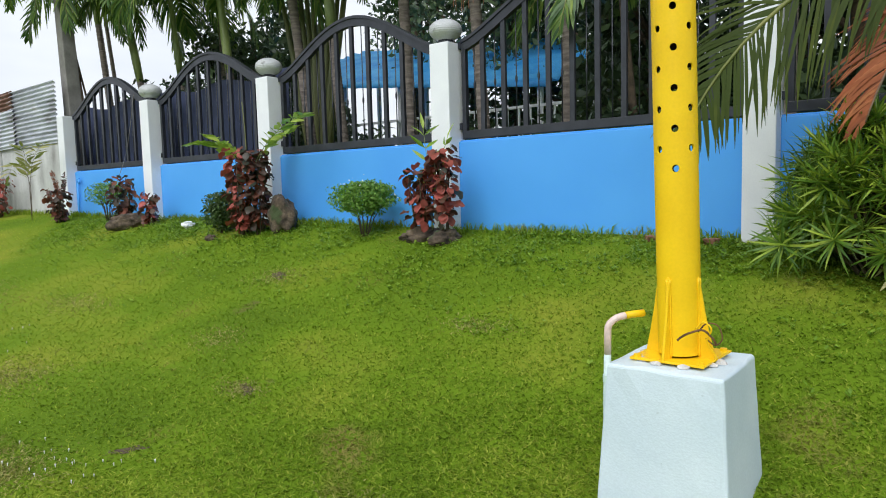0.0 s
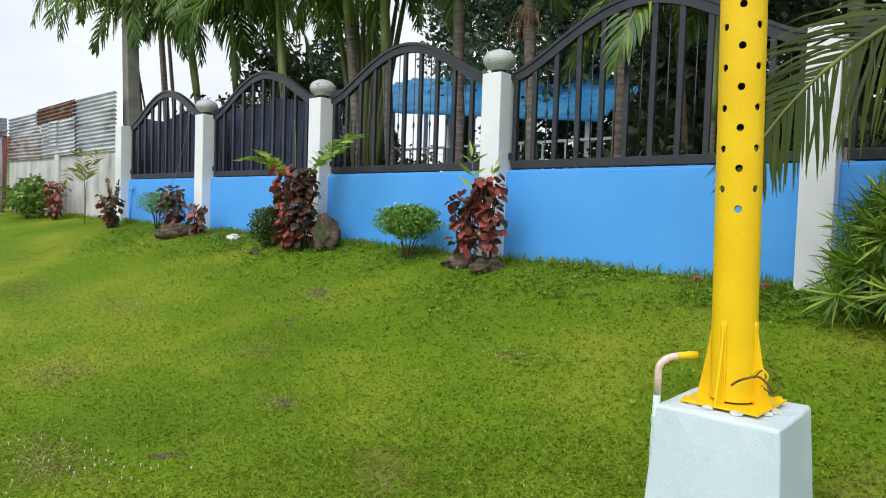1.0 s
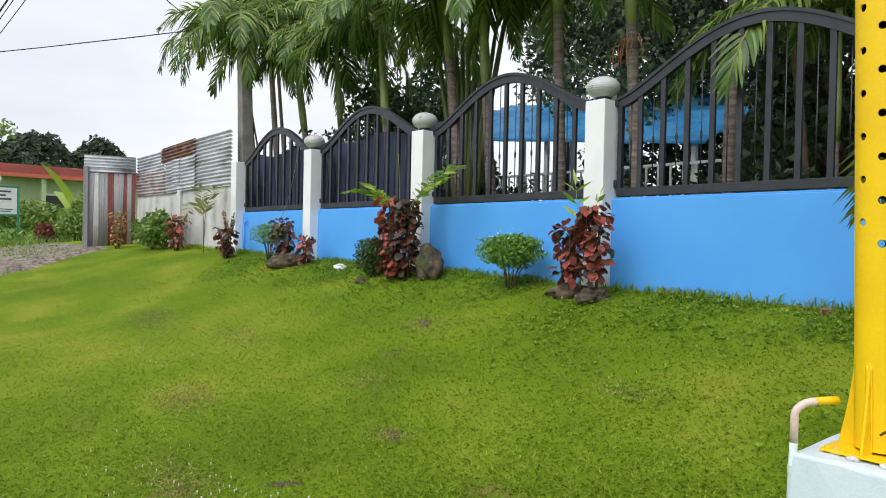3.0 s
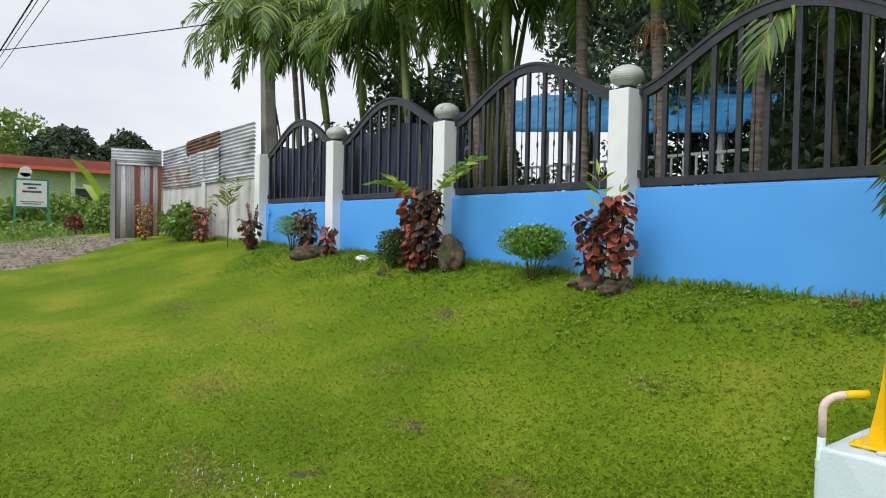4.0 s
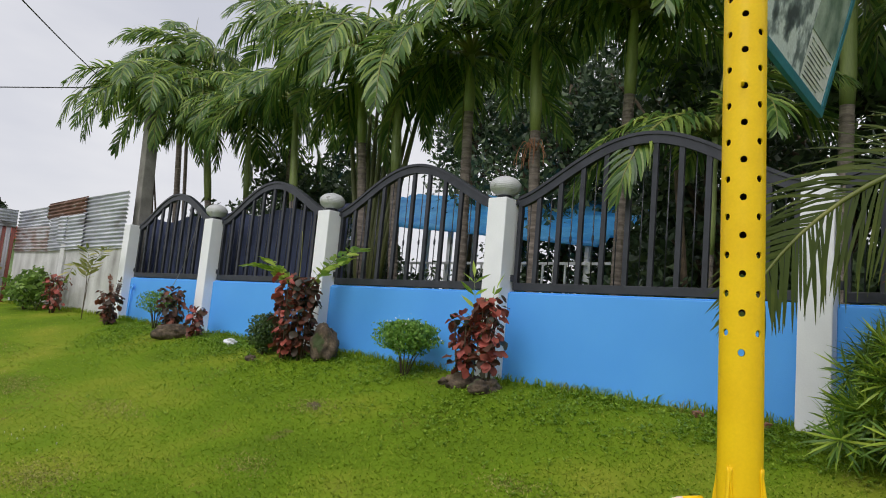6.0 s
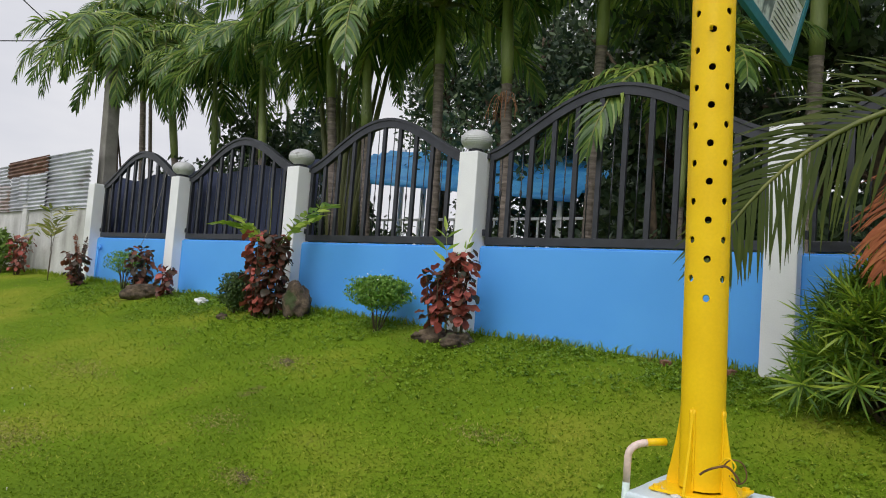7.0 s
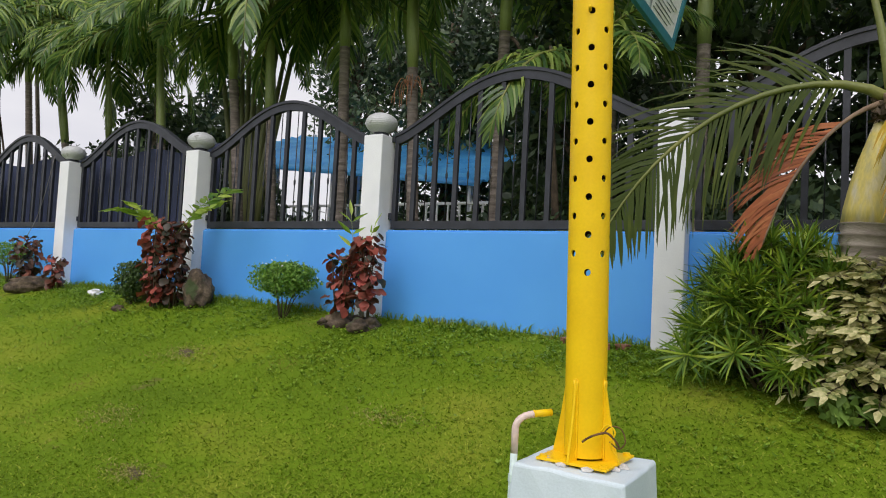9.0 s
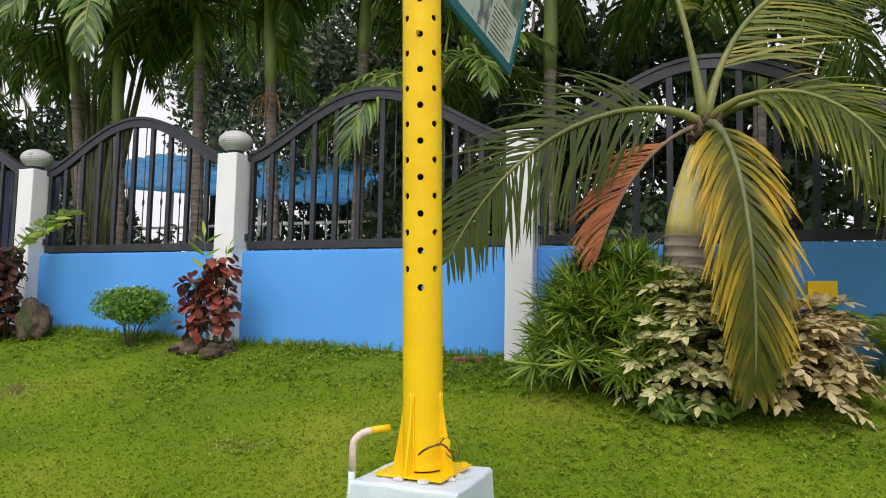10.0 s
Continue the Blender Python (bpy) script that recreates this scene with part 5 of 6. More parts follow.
def leaf_mesh(mat, k):
    key = (mat.name, k)
    if key not in LEAF_MESH:
        LEAF_MESH[key] = mesh_of("leaf", *croton_leaf(0.135 + 0.013 * k, 0.118 + 0.011 * k, random.Random(k)), mat, True)
    return LEAF_MESH[key]


def croton(x, y, w, h, mat, seed, label, leaves=90, lowest=0.12, scale=1.0):
    rr = random.Random(seed)
    z = ground_z(x, y)
    t = thing("croton_shrub", label, "shrub", (x, y, z), group="croton shrubs along the wall")
    stems = []
    for k in range(5):
        a = 2 * math.pi * k / 5 + rr.uniform(-0.5, 0.5)
        q = w * 0.28 * rr.uniform(0.5, 1.2)
        e = (q * math.cos(a), q * math.sin(a), h * rr.uniform(0.78, 0.95))
        stems.append(e)
        tube("stem", [(0.03 * math.cos(a), 0.03 * math.sin(a), -0.05), (e[0] * 0.7, e[1] * 0.7, e[2] * 0.5), e], [0.011, 0.009, 0.005], STEM, t, 6)
    for k in range(leaves):
        e = stems[k % 5]
        f = lowest + (1 - lowest) * (k / leaves) + rr.uniform(-0.05, 0.05)
        a = rr.uniform(0, 2 * math.pi)
        prof = 0.55 + 0.45 * math.sin(math.pi * min(1, max(0, f)) ** 0.8)
        q = w * 0.20 * rr.uniform(0.2, 1.0) * prof
        p = (e[0] * min(1, f * 1.1) + q * math.cos(a), e[1] * min(1, f * 1.1) + q * math.sin(a), h * f * 0.97)
        tilt = rr.uniform(5, 70) - 60 * max(0, f - 0.8)
        link("leaf", leaf_mesh(mat, rr.randrange(5)), t, Matrix.Translation(p) @ pose(0, 0, 0, rr.uniform(-30, 30), tilt, math.degrees(a) + rr.uniform(-40, 40)) @ Matrix.Scale(scale * rr.uniform(0.6, 1.05), 4))
    return t


def sprig_data(L, n, ll, lw, e0, e1, rr, bare=0.35):
    """A bare stalk with pairs of glossy leaflets, from the origin towards +x."""
    pts, p = [Vector((0, 0, 0))], Vector((0, 0, 0))
    for k in range(8):
        e = radians(e0 + (e1 - e0) * (k / 7) ** (2.4 if bare > 0.4 else 1))
        p = p + Vector((math.cos(e), 0, math.sin(e))) * L / 8
        pts.append(p.copy())
    v, f = tube_data(pts, [0.006 - 0.0005 * k for k in range(9)], 5)
    lv, lf = [], []
    for k in range(n):
        g = bare + (1 - bare) * (k + 0.5) / n
        i = min(7, int(g * 8))
        q = pts[i].lerp(pts[i + 1], g * 8 - i)
        d = (pts[i + 1] - pts[i]).normalized()
        for s in (-1, 1):
            add_leaf(lv, lf, q, Vector((0, s, 0)) + d * 0.7 + Vector((0, 0, rr.uniform(-0.1, 0.3))), (rr.uniform(-0.9, 0.9), rr.uniform(-0.9, 0.9), 0.6), ll * rr.uniform(0.8, 1.15), lw, 0.1)
    add_leaf(lv, lf, pts[-1], d, (0, 0, 1), ll, lw, 0.1)
    return (v, f), (lv, lf)


def sprig_plant(x, y, z, sprigs, label, mat=SPRIG, stalk=STEM, seed=1, L=0.9, n=9, ll=0.11, lw=0.035, bare=0.35):
    rr = random.Random(seed)
    t = thing("sprig_plant", label, "plant", (x, y, z))
    for az, e0, e1, sc in sprigs:
        (v, f), (lv, lf) = sprig_data(L * sc, n, ll, lw, e0, e1, rr, bare)
        s = link("stalk", mesh_of("stalk", v, f, stalk, True), t, pose(0, 0, 0, 0, 0, az))
        tagged(link("foliage", mesh_of("foliage", lv, lf, mat), s), kind="stuff")
    return t


def topiary(x, y, w, h, ball, mat, seed, label, count=1900, size=0.04):
    """Clipped crown on thin bare stems."""
    rr = random.Random(seed)
    z = ground_z(x, y)
    t = thing("clipped_shrub", label, "shrub", (x, y, z), group="clipped round shrubs")
    for k in range(9):
        a = 2 * math.pi * k / 9 + rr.uniform(-0.3, 0.3)
        q = w * 0.36 * rr.uniform(0.4, 1.0)
        e = (q * math.cos(a), q * math.sin(a), h - ball * 0.55)
        tube("stem", [(0.02 * math.cos(a), 0.02 * math.sin(a), -0.05), (e[0] * 0.45, e[1] * 0.45, e[2] * 0.5), e], [0.008, 0.006, 0.004], STEM, t, 5)
    c = (0, 0, h - ball * 0.5)
    tagged(link("foliage", leaf_cloud("foliage", mat, [(c, (w * 0.5, w * 0.5, ball * 0.5)), ((0.06, 0.05, h - ball * 0.42), (w * 0.4, w * 0.4, ball * 0.42))], count, size, rr, shell=0.55), t), kind="stuff")


def blossoms(x, y, w, h, ball, seed):
    """A few tiny white flowers scattered over a clipped crown."""
    z = ground_z(x, y)
    me = leaf_cloud("blossom", PAPER_WHITE, [((x, y, z + h - ball * 0.42), (w * 0.5, w * 0.5, ball * 0.5))], 34, 0.028, random.Random(seed), shell=0.97)
    tagged(new("blossom", me), "tiny white flowers on the clipped shrub", "flower", kind="stuff")


def rock(x, y, sx, sy, sz, seed, label="rough brown garden stone on the lawn", sink=0.25):
    bm = bmesh.new()
    bmesh.ops.create_icosphere(bm, subdivisions=4, radius=1)
    for v in bm.verts:
        n = v.co.copy()
        q = 1 + 0.42 * noise.noise(n * 1.4 + Vector((seed, 0, 0))) + 0.20 * noise.noise(n * 3 + Vector((0, seed, 0))) + 0.13 * abs(noise.noise(n * 4.5 + Vector((0, 0, seed)))) + 0.06 * noise.noise(n * 13)
        v.co = Vector((n.x * sx * q, n.y * sy * q, n.z * sz * q))
    ob = tagged(link("garden_stone", mesh_from_bm("garden_stone", bm, ROCK, True)), label, "rock", "garden stones along the wall")
    ob.matrix_basis = pose(x, y, ground_z(x, y) + sz * (1 - sink) - 0.02, 0, 0, seed * 40)


croton(-4.60, 5.40, 0.40, 0.80, CROTON, 3, "rust red croton shrub with broad leaves against the white post", 125, 0.28, 0.78)
croton(-4.28, 5.38, 0.38, 1.00, CROTON, 4, "tall maroon croton shrub with bare lower stems", 135, 0.26, 0.78)
sprig_plant(-4.50, 5.45, ground_z(-4.5, 5.45) + 0.1, [(150, 86, 74, 1.12), (60, 87, 70, 1.0)], "slim bright green sprig growing through the croton", SPRIG, SHAFT, 3, 0.95, 5, 0.2, 0.045)
rock(-4.60, 5.44, 0.20, 0.10, 0.10, 1, "long low brown garden stone under the croton", sink=0.45)
rock(-4.30, 5.40, 0.17, 0.10, 0.10, 2, sink=0.45)
rock(-4.84, 5.44, 0.10, 0.08, 0.05, 3, sink=0.5)
topiary(-5.48, 5.45, 0.74, 0.63, 0.40, TOPIARY, 5, "light green clipped shrub on thin bare stems", 5200, 0.043)
blossoms(-5.48, 5.45, 0.74, 0.63, 0.40, 5)
croton(-7.44, 5.26, 0.62, 1.12, CROTON, 6, "tall red and dark green croton shrub beside a boulder", 240, 0.12, 0.8)
croton(-7.24, 5.35, 0.46, 1.08, CROTON_D, 7, "tall dark maroon croton shrub beside a boulder", 190, 0.12, 0.8)
sprig_plant(-7.35, 5.32, ground_z(-7.35, 5.32) + 0.72, [(188, 54, -2, 1.2), (2, 56, 12, 1.35), (60, 64, 30, 0.9), (200, 66, 25, 0.8)], "arching bright green leafy stalks above the croton", SPRIG, SHAFT, 8, 0.95, 12, 0.19, 0.088)
topiary(-7.98, 5.32, 0.50, 0.54, 0.52, BOX_LEAF, 9, "dark green clipped ball shrub on the lawn", 4600, 0.042)
rock(-6.98, 5.52, 0.21, 0.17, 0.25, 4, "large brown boulder beside the tall croton")
rock(-7.85, 5.05, 0.07, 0.06, 0.05, 5)
topiary(-11.55, 5.55, 0.66, 0.68, 0.42, TOPIARY, 10, "light green loose shrub on thin bare stems", 1900)
croton(-10.78, 5.42, 0.55, 0.80, CROTON_D, 11, "dark red croton shrub behind a low stone", 130, 0.15, 0.75)
croton(-10.10, 5.50, 0.36, 0.52, CROTON, 12, "small red croton shrub by the white post", 75, 0.12, 0.7)
rock(-10.45, 5.34, 0.30, 0.16, 0.13, 6)
croton(-12.95, 5.35, 0.62, 0.62, CROTON_D, 13, "dark maroon croton shrub at the end post", 120, 0.12, 0.72)
sprig_plant(-12.9, 5.40, ground_z(-12.9, 5.4) + 0.2, [(10, 84, 75, 0.75), (120, 82, 78, 0.7), (200, 80, 72, 0.65), (300, 78, 70, 0.8)], "upright dark spikes of leaves in the croton", CROTON_D, STEM, 14, 0.85, 12, 0.07, 0.035)
sprig_plant(-14.1, 5.35, ground_z(-14.1, 5.35), [(190, 96, -55, 1.2), (5, 88, 15, 1.25), (330, 90, 35, 1.1)], "young sapling with pale yellow green leaves", SPRIG_Y, STEM, 15, 1.35, 9, 0.22, 0.06, 0.5)
croton(-15.8, 5.40, 0.75, 0.85, CROTON, 16, "bright red croton shrub before the concrete wall", 150, 0.12, 0.72)
shrub("bush", "leafy green shrub before the concrete wall", (-17.1, 5.30, ground_z(-17.1, 5.3)), [((0, 0, 0.42), (0.75, 0.4, 0.36)), ((0.5, 0, 0.6), (0.4, 0.3, 0.4))], WEED, 1000, 0.15, 17)
sprig_plant(-16.5, 5.35, ground_z(-16.5, 5.35), [(180, 70, 10, 1.0), (20, 72, 20, 1.0), (100, 75, 30, 0.9), (260, 65, 0, 0.9)], "dark green arching stalks in the shrub", WEED, STEM, 18, 1.0, 9, 0.15, 0.05)
croton(-18.9, 5.00, 0.70, 1.00, CROTON_O, 19, "orange and yellow croton shrub at the tin gate", 170, 0.12, 0.6)

# crumpled white litter
bm = bmesh.new()
bmesh.ops.create_icosphere(bm, subdivisions=3, radius=0.075)
for v in bm.verts:
    q = 1 + 0.55 * noise.noise(v.co * 22) + 0.2 * noise.noise(v.co * 60)
    v.co = Vector((v.co.x * 1.5 * q, v.co.y * q, v.co.z * 0.75 * q))
lit = tagged(link("paper_litter", mesh_from_bm("paper_litter", bm, PAPER_WHITE)), "crumpled white paper lying on the lawn", "litter")
lit.matrix_basis = pose(-8.93, 5.41, ground_z(-8.93, 5.41) + 0.045)

# bare earth scrapes in the lawn
def scrape(x, y, a, b, rz, seed):
    v, f = [(0, 0, 0.0)], []
    n = 22
    for k in range(n):
        t = 2 * math.pi * k / n
        q = 1 + 0.9 * noise.noise(Vector((math.cos(t) * 2.6, math.sin(t) * 2.6, seed)))
        v.append((a * q * math.cos(t), b * q * math.sin(t), -0.006))
    for k in range(n):
        f.append((0, 1 + k, 1 + (k + 1) % n))
    c, s = math.cos(radians(rz)), math.sin(radians(rz))
    v = [(x + c * p[0] - s * p[1], y + s * p[0] + c * p[1], p[2]) for p in v]
    v = [(p[0], p[1], ground_z(p[0], p[1]) + p[2] + 0.007) for p in v]
    tagged(new("bare_patch", mesh_of("bare_patch", v, f, DIRT, True)), "small bare brown earth patch in the lawn", "earth patch", "bare patches in the lawn", "structure")


scrape(-3.85, 1.80, 0.13, 0.035, 48, 1.7)
scrape(-3.87, 2.64, 0.10, 0.045, -30, 2)
scrape(-5.61, 4.32, 0.15, 0.06, -30, 3)
rock(-1.36, 2.28, 0.07, 0.06, 0.06, 9, "small brown stone beside the pedestal")

# ---- spiky bush, variegated shrub and the bottle palm ----
def rosette_mesh(rr, n, L, w):
    v, f = [], []
    for k in range(n):
        a = k * 2.39996 + rr.uniform(-0.2, 0.2)
        e = radians(78 - 88 * (k / n) ** 0.8)
        d = Vector((math.cos(a) * math.cos(e), math.sin(a) * math.cos(e), math.sin(e)))
        add_strip(v, f, d * 0.01 - Vector((0, 0, 0.0012 * k)), d, Vector((-math.sin(a), math.cos(a), 0)), L * rr.uniform(0.8, 1.1), w, 0.55, 3, blunt=0.1)
    return mesh_of("rosette", v, f, SPIKE)


rr = random.Random(77)
ROSETTES = [rosette_mesh(rr, 34, 0.175 + 0.015 * k, 0.0145) for k in range(4)]
spk = thing("spiky_bush", "large bush of narrow bright green spiky rosettes by the wall", "bush", (-0.55, 5.16, ground_z(-0.55, 5.16)))
placed = 0
for k in range(225):
    a, f = rr.uniform(0, 2 * math.pi), rr.random()
    h = 0.16 + 0.86 * f
    q = math.sqrt(max(0.0, 1 - (f * 0.96) ** 2.2)) * rr.uniform(0.5, 1.0)
    p = Vector((0.64 * q * math.cos(a), 0.46 * q * math.sin(a), h))
    if p.y > 0.45:
        continue
    out = math.degrees(math.atan2(p.y, p.x))
    link("rosette", ROSETTES[k % 4], spk, Matrix.Translation(p) @ pose(0, 0, 0, 0, 0, out) @ pose(0, 0, 0, 0, 74 * q * (1.1 - f * 0.6), rr.uniform(0, 360)) @ Matrix.Scale(rr.uniform(0.85, 1.2), 4))
    if k % 3 == 0:
        tube("stem", [(p.x * 0.15, p.y * 0.15, -0.05), (p.x * 0.6, p.y * 0.6, p.z * 0.6), tuple(p)], [0.012, 0.01, 0.006], STEM, spk, 6)


def variegated(x, y, w, d, h, mat, seed, n, label):
    r2 = random.Random(seed)
    z = ground_z(x, y)
    t = thing("variegated_shrub", label, "shrub", (x, y, z), group="variegated shrubs under the palm")
    kinds = [sprig_data(0.30 + 0.03 * k, 6, 0.105, 0.048, 40, -15, r2) for k in range(4)]
    pairs = [(mesh_of("stalk", *a, STEM, True), mesh_of("foliage", *b, mat)) for a, b in kinds]
    for k in range(n):
        a, f = r2.uniform(0, 2 * math.pi), r2.random() ** 1.25
        q = math.sqrt(max(0, 1 - f * f)) * r2.uniform(0.35, 0.85)
        p = (w * q * math.cos(a), d * q * math.sin(a), 0.05 + h * f * 0.85)
        stalk, leaves = pairs[k % 4]
        s = link("stalk", stalk, t, Matrix.Translation(p) @ pose(0, 0, 0, r2.uniform(-20, 20), r2.uniform(-25, 30), math.degrees(a) + r2.uniform(-35, 35)) @ Matrix.Scale(r2.uniform(0.75, 1.08), 4))
        tagged(link("foliage", leaves, s), kind="stuff")
    for k in range(10):
        a = 2 * math.pi * k / 10
        tube("stem", [(0, 0, -0.05), (w * 0.35 * math.cos(a), d * 0.35 * math.sin(a), h * 0.5), (w * 0.55 * math.cos(a), d * 0.55 * math.sin(a), h * 0.75)], [0.012, 0.009, 0.005], STEM, t, 6)


variegated(0.04, 5.10, 0.40, 0.34, 0.88, VARIEG, 81, 300, "cream and green variegated leafy shrub under the palm")
variegated(0.56, 5.18, 0.34, 0.32, 0.62, VARIEG_P, 82, 200, "pinkish cream leafy shrub under the palm")
shrub("undergrowth", "low deep green leaves at the foot of the variegated shrub", (-0.02, 4.78, ground_z(0, 4.78)), [((0, 0, 0.10), (0.30, 0.16, 0.10))], WEED, 180, 0.11, 83)

bp = thing("bottle_palm", "young palm with swollen yellowish trunk and arching leaves", "palm tree", (-0.16, 5.32, -0.2))
ringed_trunk((0.06, -0.07, 0), (0.14, -0.07, 1.20), 0.20, 0.178, BARK_L, bp, 0.075)
tube("crownshaft", [(0.14, -0.07, 1.19), (0.15, -0.07, 1.30), (0.155, -0.065, 1.45), (0.165, -0.06, 1.60), (0.19, -0.05, 1.75), (0.225, -0.04, 1.90), (0.26, -0.03, 2.06)], [0.178, 0.172, 0.145, 0.112, 0.085, 0.068, 0.055], SHAFT_Y, bp, 20)
crown = Vector((0.255, -0.04, 2.02))


def big_frond(az, tilt, label, mat, rib, seed, **kw):
    r3 = random.Random(seed)
    a, b = frond_meshes("b", mat, rib, kw["L"], kw.get("pairs", 46), kw.get("ll", 0.62), kw.get("lw", 0.036), kw["e0"], kw["e1"], r3, kw.get("power", 1.2), kw.get("droop", 0.8), kw.get("forward", 0.55), kw.get("start", 0.18), kw.get("lift", 0.1), kw.get("gap", 0.0), kw.get("twist", 0.0), kw.get("plume", 0.15), kw.get("sides", (-1, 1)))
    f = tagged(link("frond", b, bp, Matrix.Translation(crown) @ pose(0, 0, 0, tilt, 0, az), label), kind="stuff")
    link("midrib", a, f)
    v, fc = tube_data([(-0.03, 0, -0.12), (0.03 * math.cos(radians(kw["e0"])), 0, 0.02)], [0.045, 0.03], 8)
    link("leaf_base", mesh_of("leaf_base", v, fc, RACHIS, True), f)


big_frond(202, 0, "long green leaf with browning tips", FROND_T, RACHIS, 1, L=2.4, e0=54, e1=-66, power=0.46, droop=0.8, ll=0.76, lw=0.023, pairs=64, start=0.14, lift=0.0, twist=-82, forward=0.8, plume=0.3)
big_frond(-72, 0, "yellowed leaf hanging to the ground", FROND_G, OLIVE, 2, L=2.2, e0=22, e1=-100, power=0.40, droop=1.0, ll=0.62, lw=0.026, pairs=104, start=0.10, forward=1.05, plume=0.35)
big_frond(208, 0, "dead red brown leaf, broken and hanging", FROND_R, RACHIS_R, 3, L=1.35, e0=18, e1=-74, power=0.35, droop=1.0, ll=0.55, lw=0.018, pairs=84, start=0.26, forward=0.85, twist=-68, sides=(-1,), plume=0.4)
big_frond(-22, 0, "arching green leaf with pale tips", FROND_T, RACHIS, 4, L=2.0, e0=62, e1=-98, power=0.62, droop=0.7, ll=0.62, lw=0.023, pairs=80, twist=38, forward=0.75)
big_frond(42, 0, "broad arching green leaf", FROND_B, RACHIS, 5, L=2.6, e0=80, e1=-5, power=1.0, droop=0.5, ll=0.80, lw=0.024, pairs=76, twist=45, sides=(-1,))
big_frond(160, 0, "upright green leaf", FROND_B, RACHIS, 6, L=2.7, e0=82, e1=55, power=1.4, droop=0.4, ll=0.70, lw=0.024, pairs=66, start=0.34, sides=(-1,))
big_frond(4, 0, "broad drooping green leaf", FROND_B, RACHIS, 9, L=2.4, e0=56, e1=-92, power=0.6, droop=0.7, ll=0.80, lw=0.023, pairs=80, twist=40)

# brown fibre and old leaf stubs round the crown
rf = random.Random(15)
for k in range(9):
    a = 2 * math.pi * k / 9 + rf.uniform(-0.3, 0.3)
    v, f = tube_data(smoothed([crown + Vector((0.05 * math.cos(a), 0.05 * math.sin(a), -0.16)), crown + Vector((0.085 * math.cos(a), 0.085 * math.sin(a), -0.02)), crown + Vector((0.13 * math.cos(a), 0.13 * math.sin(a), rf.uniform(0.0, 0.10)))], 3), [0.03, 0.03, 0.028, 0.026, 0.022, 0.018, 0.008], 6)
    link("leaf_stub", mesh_of("leaf_stub", v, f, STEM if k % 3 else RACHIS_R, True), bp)

tagged(link("brown_fibre", leaf_cloud("brown_fibre", STEM, [(tuple(crown + Vector((-0.02, 0, -0.08))), (0.10, 0.10, 0.12)), (tuple(crown), (0.07, 0.07, 0.08))], 420, 0.10, rf, shell=0.75), bp, label="dry brown fibre round the leaf bases"), kind="stuff")

# dark undergrowth behind the fence
for x, y, w, h, sd in ((-9.2, 9.3, 0.75, 0.85, 91), (-8.0, 9.6, 0.6, 0.7, 92), (-6.9, 9.2, 0.55, 0.55, 93)):
    shrub("bush", "dark leafy undergrowth behind the fence", (x, y, 0.0), [((0, 0, 0.75), (w, 0.5, h)), ((0.3, 0.1, 1.35), (w * 0.6, 0.4, h * 0.6))], DARK_LEAF, 560, 0.17, sd, 6, 0.3)

# fern and painted box at the far end of the bed
fern = thing("fern", "green fern with feathery fronds at the wall", "plant", (1.35, 5.55, ground_z(1.35, 5.55)))
r4 = random.Random(9)
fm = [frond_data(0.75, 26, 0.13, 0.022, 75, -10, r4, 1.3, 0.3, 0.3, 0.12, 0.1) for _ in range(2)]
for k in range(11):
    a, b = fm[k % 2]
    s = link("frond", mesh_of("frond", *b, SPRIG), fern, pose(0, 0, 0.02, 0, r4.uniform(-12, 12), k * 33))
    link("midrib", mesh_of("midrib", *a, SHAFT, True), s)
pb = thing("painted_box", "small yellow and green painted box behind the shrubs", "box", (0.86, 5.62, ground_z(0.86, 5.62)))
part("body", box((-0.09, -0.09, -0.05), (0.09, 0.09, 0.55), 0.006), BOX_GREEN, pb)
part("lid", box((-0.095, -0.095, 0.551), (0.095, 0.095, 0.72), 0.006), YELLOW, pb)

# dried flower stalks under the crown of one palm
fl = thing("flower_stalk", "dry orange brown flower stalks hanging from a palm trunk", "flower stalk", (-5.16, 7.22, 3.02))
rd = random.Random(31)
for k in range(12):
    a, L = rd.uniform(-2.9, -0.2), rd.uniform(0.14, 0.30)
    dx, dy = math.cos(a), math.sin(a) * 0.6
    tube("stalk", smoothed([(0.05 * dx, 0.05 * dy, rd.uniform(-0.05, 0.08)), (L * 0.6 * dx, L * 0.6 * dy, rd.uniform(0.02, 0.14)), (L * dx, L * dy, rd.uniform(-0.16, 0.02)), (L * 1.05 * dx, L * dy, rd.uniform(-0.30, -0.12))], 4), 0.005, DRY_STALK, fl, 5)

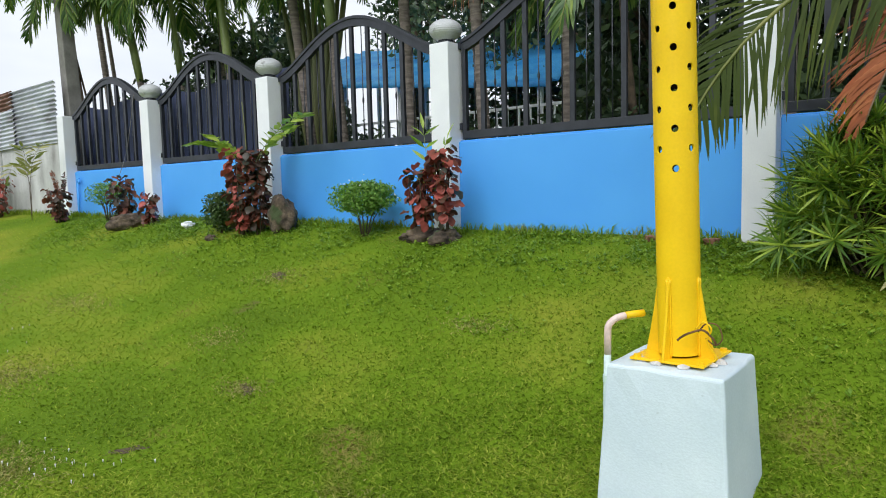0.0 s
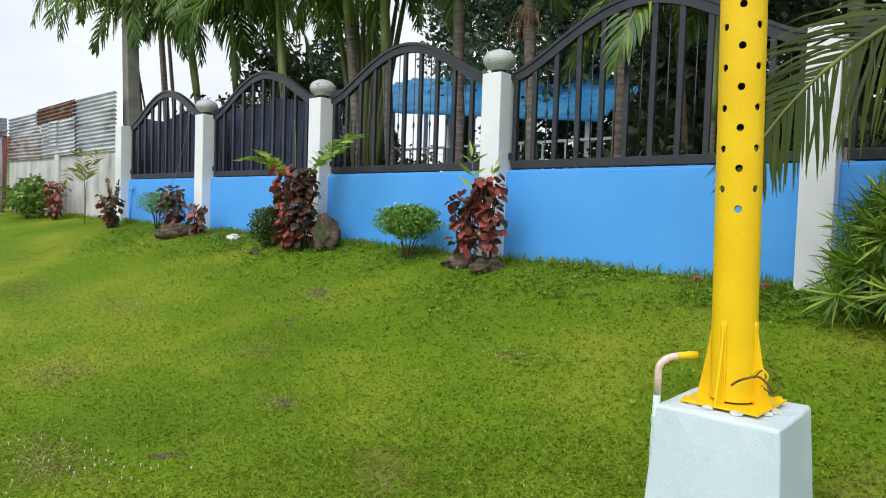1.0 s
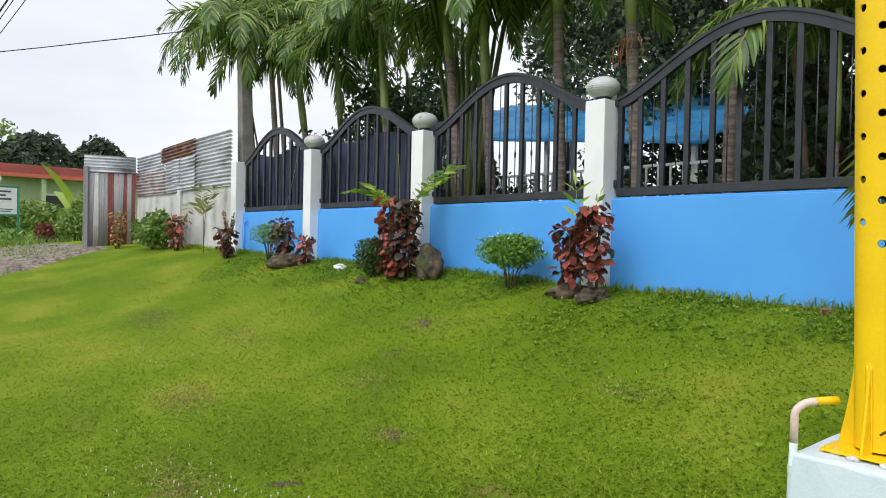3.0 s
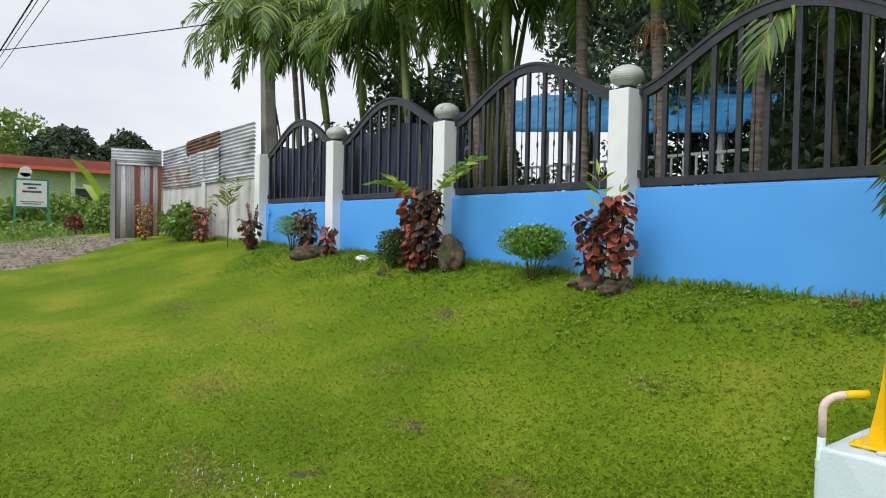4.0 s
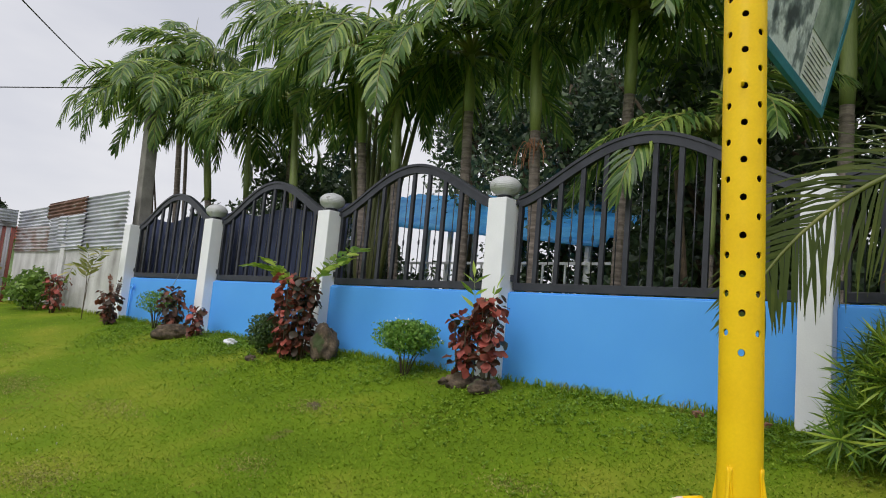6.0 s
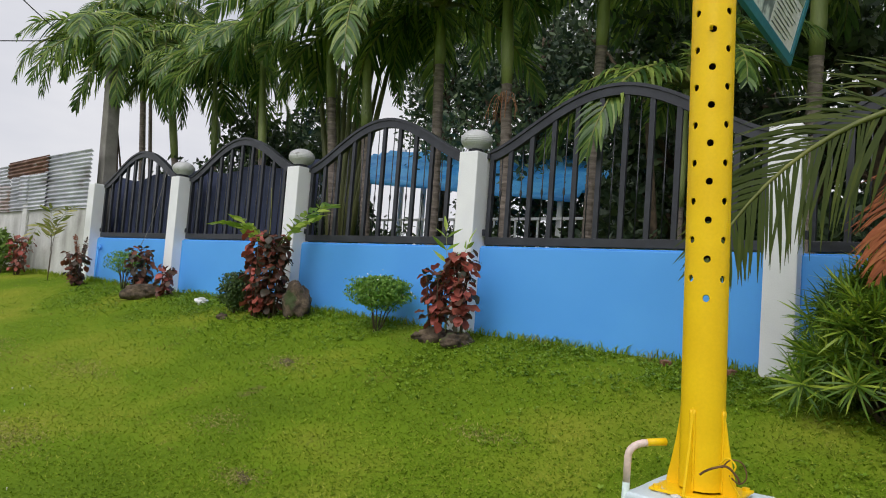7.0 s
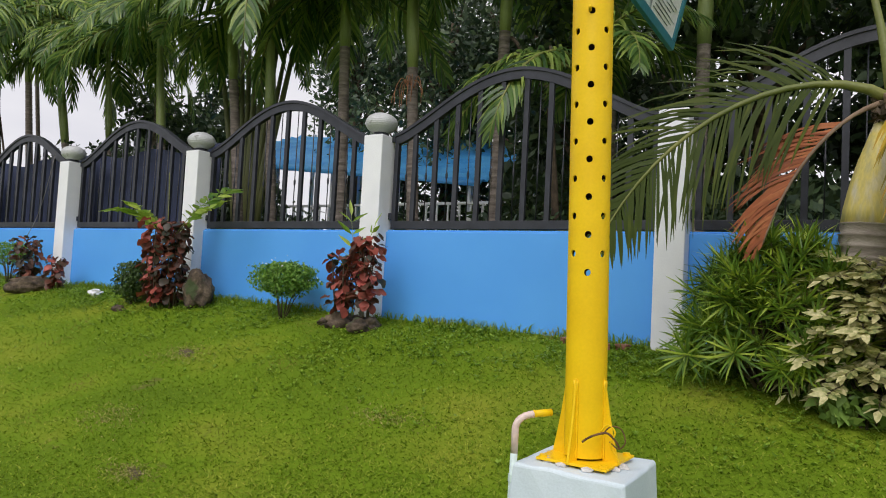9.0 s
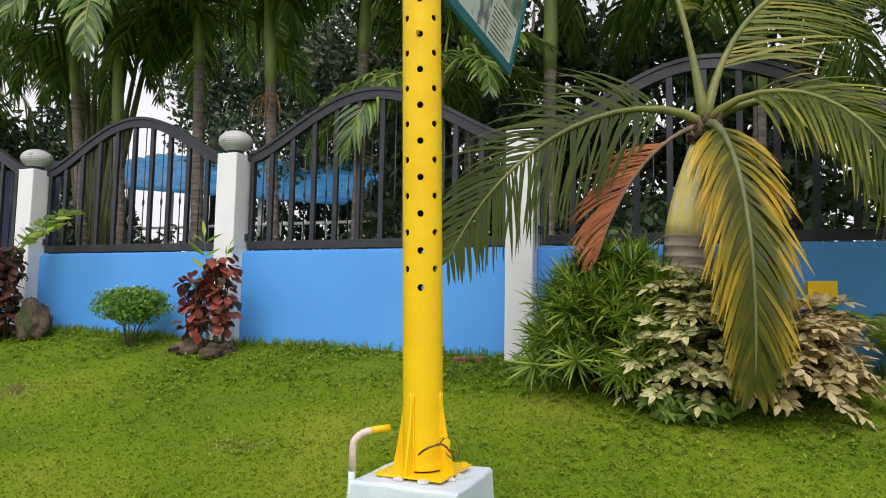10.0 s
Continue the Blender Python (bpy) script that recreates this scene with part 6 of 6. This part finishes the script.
# thin bare stalk between the bright sprigs, and a string down the end panel
st = thing("thin_stalk", "thin pale bare stalk rising out of the tall croton", "stalk", (-7.36, 5.30, ground_z(-7.36, 5.3) + 0.9))
tube("shaft", smoothed([(0, 0, -0.2), (0.0, 0, 0.25), (-0.04, 0.02, 0.52), (-0.08, 0.03, 0.78)], 4), 0.005, RACHIS, st, 5)
sg = thing("string", "loose grey string hanging from the end fence panel", "string", (-11.6, 5.86, 1.1))
tube("cord", smoothed([(0.45, 0.05, 1.1), (0.30, 0.02, 0.5), (0.12, 0.0, 0.05), (0.0, -0.15, -0.45)], 5), 0.005, POLE_GREY, sg, 5)

# broken brick at the wall foot
for k, (x, y, w, rz) in enumerate(((-1.93, 5.66, 0.12, 20), (-1.76, 5.70, 0.10, -15), (-2.30, 5.74, 0.08, 40))):
    bm = box((-w / 2, -0.05, 0), (w / 2, 0.05, 0.055), 0.006)
    bmesh.ops.subdivide_edges(bm, edges=bm.edges[:], cuts=2, use_grid_fill=True)
    for v in bm.verts:
        v.co += 0.012 * noise.noise_vector(v.co * 14 + Vector((k, 0, 0)))
    br = tagged(link("brick_piece", mesh_from_bm("brick_piece", bm, BRICK)), "broken red brown brick piece in the grass", "brick", "brick pieces at the wall foot")
    br.matrix_basis = pose(x, y, ground_z(x, y) - 0.012, 4, -3, rz)

# tiny white flowers in the lawn
rw = random.Random(52)
fv, ff = [], []
for cx, cy, a, b, n in ((-4.05, 1.55, 0.35, 0.12, 24), (-4.6, 1.25, 0.4, 0.15, 16), (-7.2, 2.3, 0.5, 0.2, 12)):
    for _ in range(n):
        x, y = cx + rw.gauss(0, a), cy + rw.gauss(0, b)
        z, q = ground_z(x, y) + rw.uniform(0.018, 0.032), rw.uniform(0.003, 0.0055)
        b0 = len(fv)
        fv += [(x + q * math.cos(t * 1.047), y + q * math.sin(t * 1.047), z + 0.002 * (t % 2)) for t in range(6)] + [(x, y, z - 0.02)]
        ff += [tuple(b0 + t for t in range(6))] + [(b0 + t, b0 + 6, b0 + (t + 1) % 6) for t in range(6)]
tagged(new("lawn_flowers", mesh_of("lawn_flowers", fv, ff, PAPER_WHITE)), "tiny white flowers scattered in the lawn", "flowers", kind="stuff")
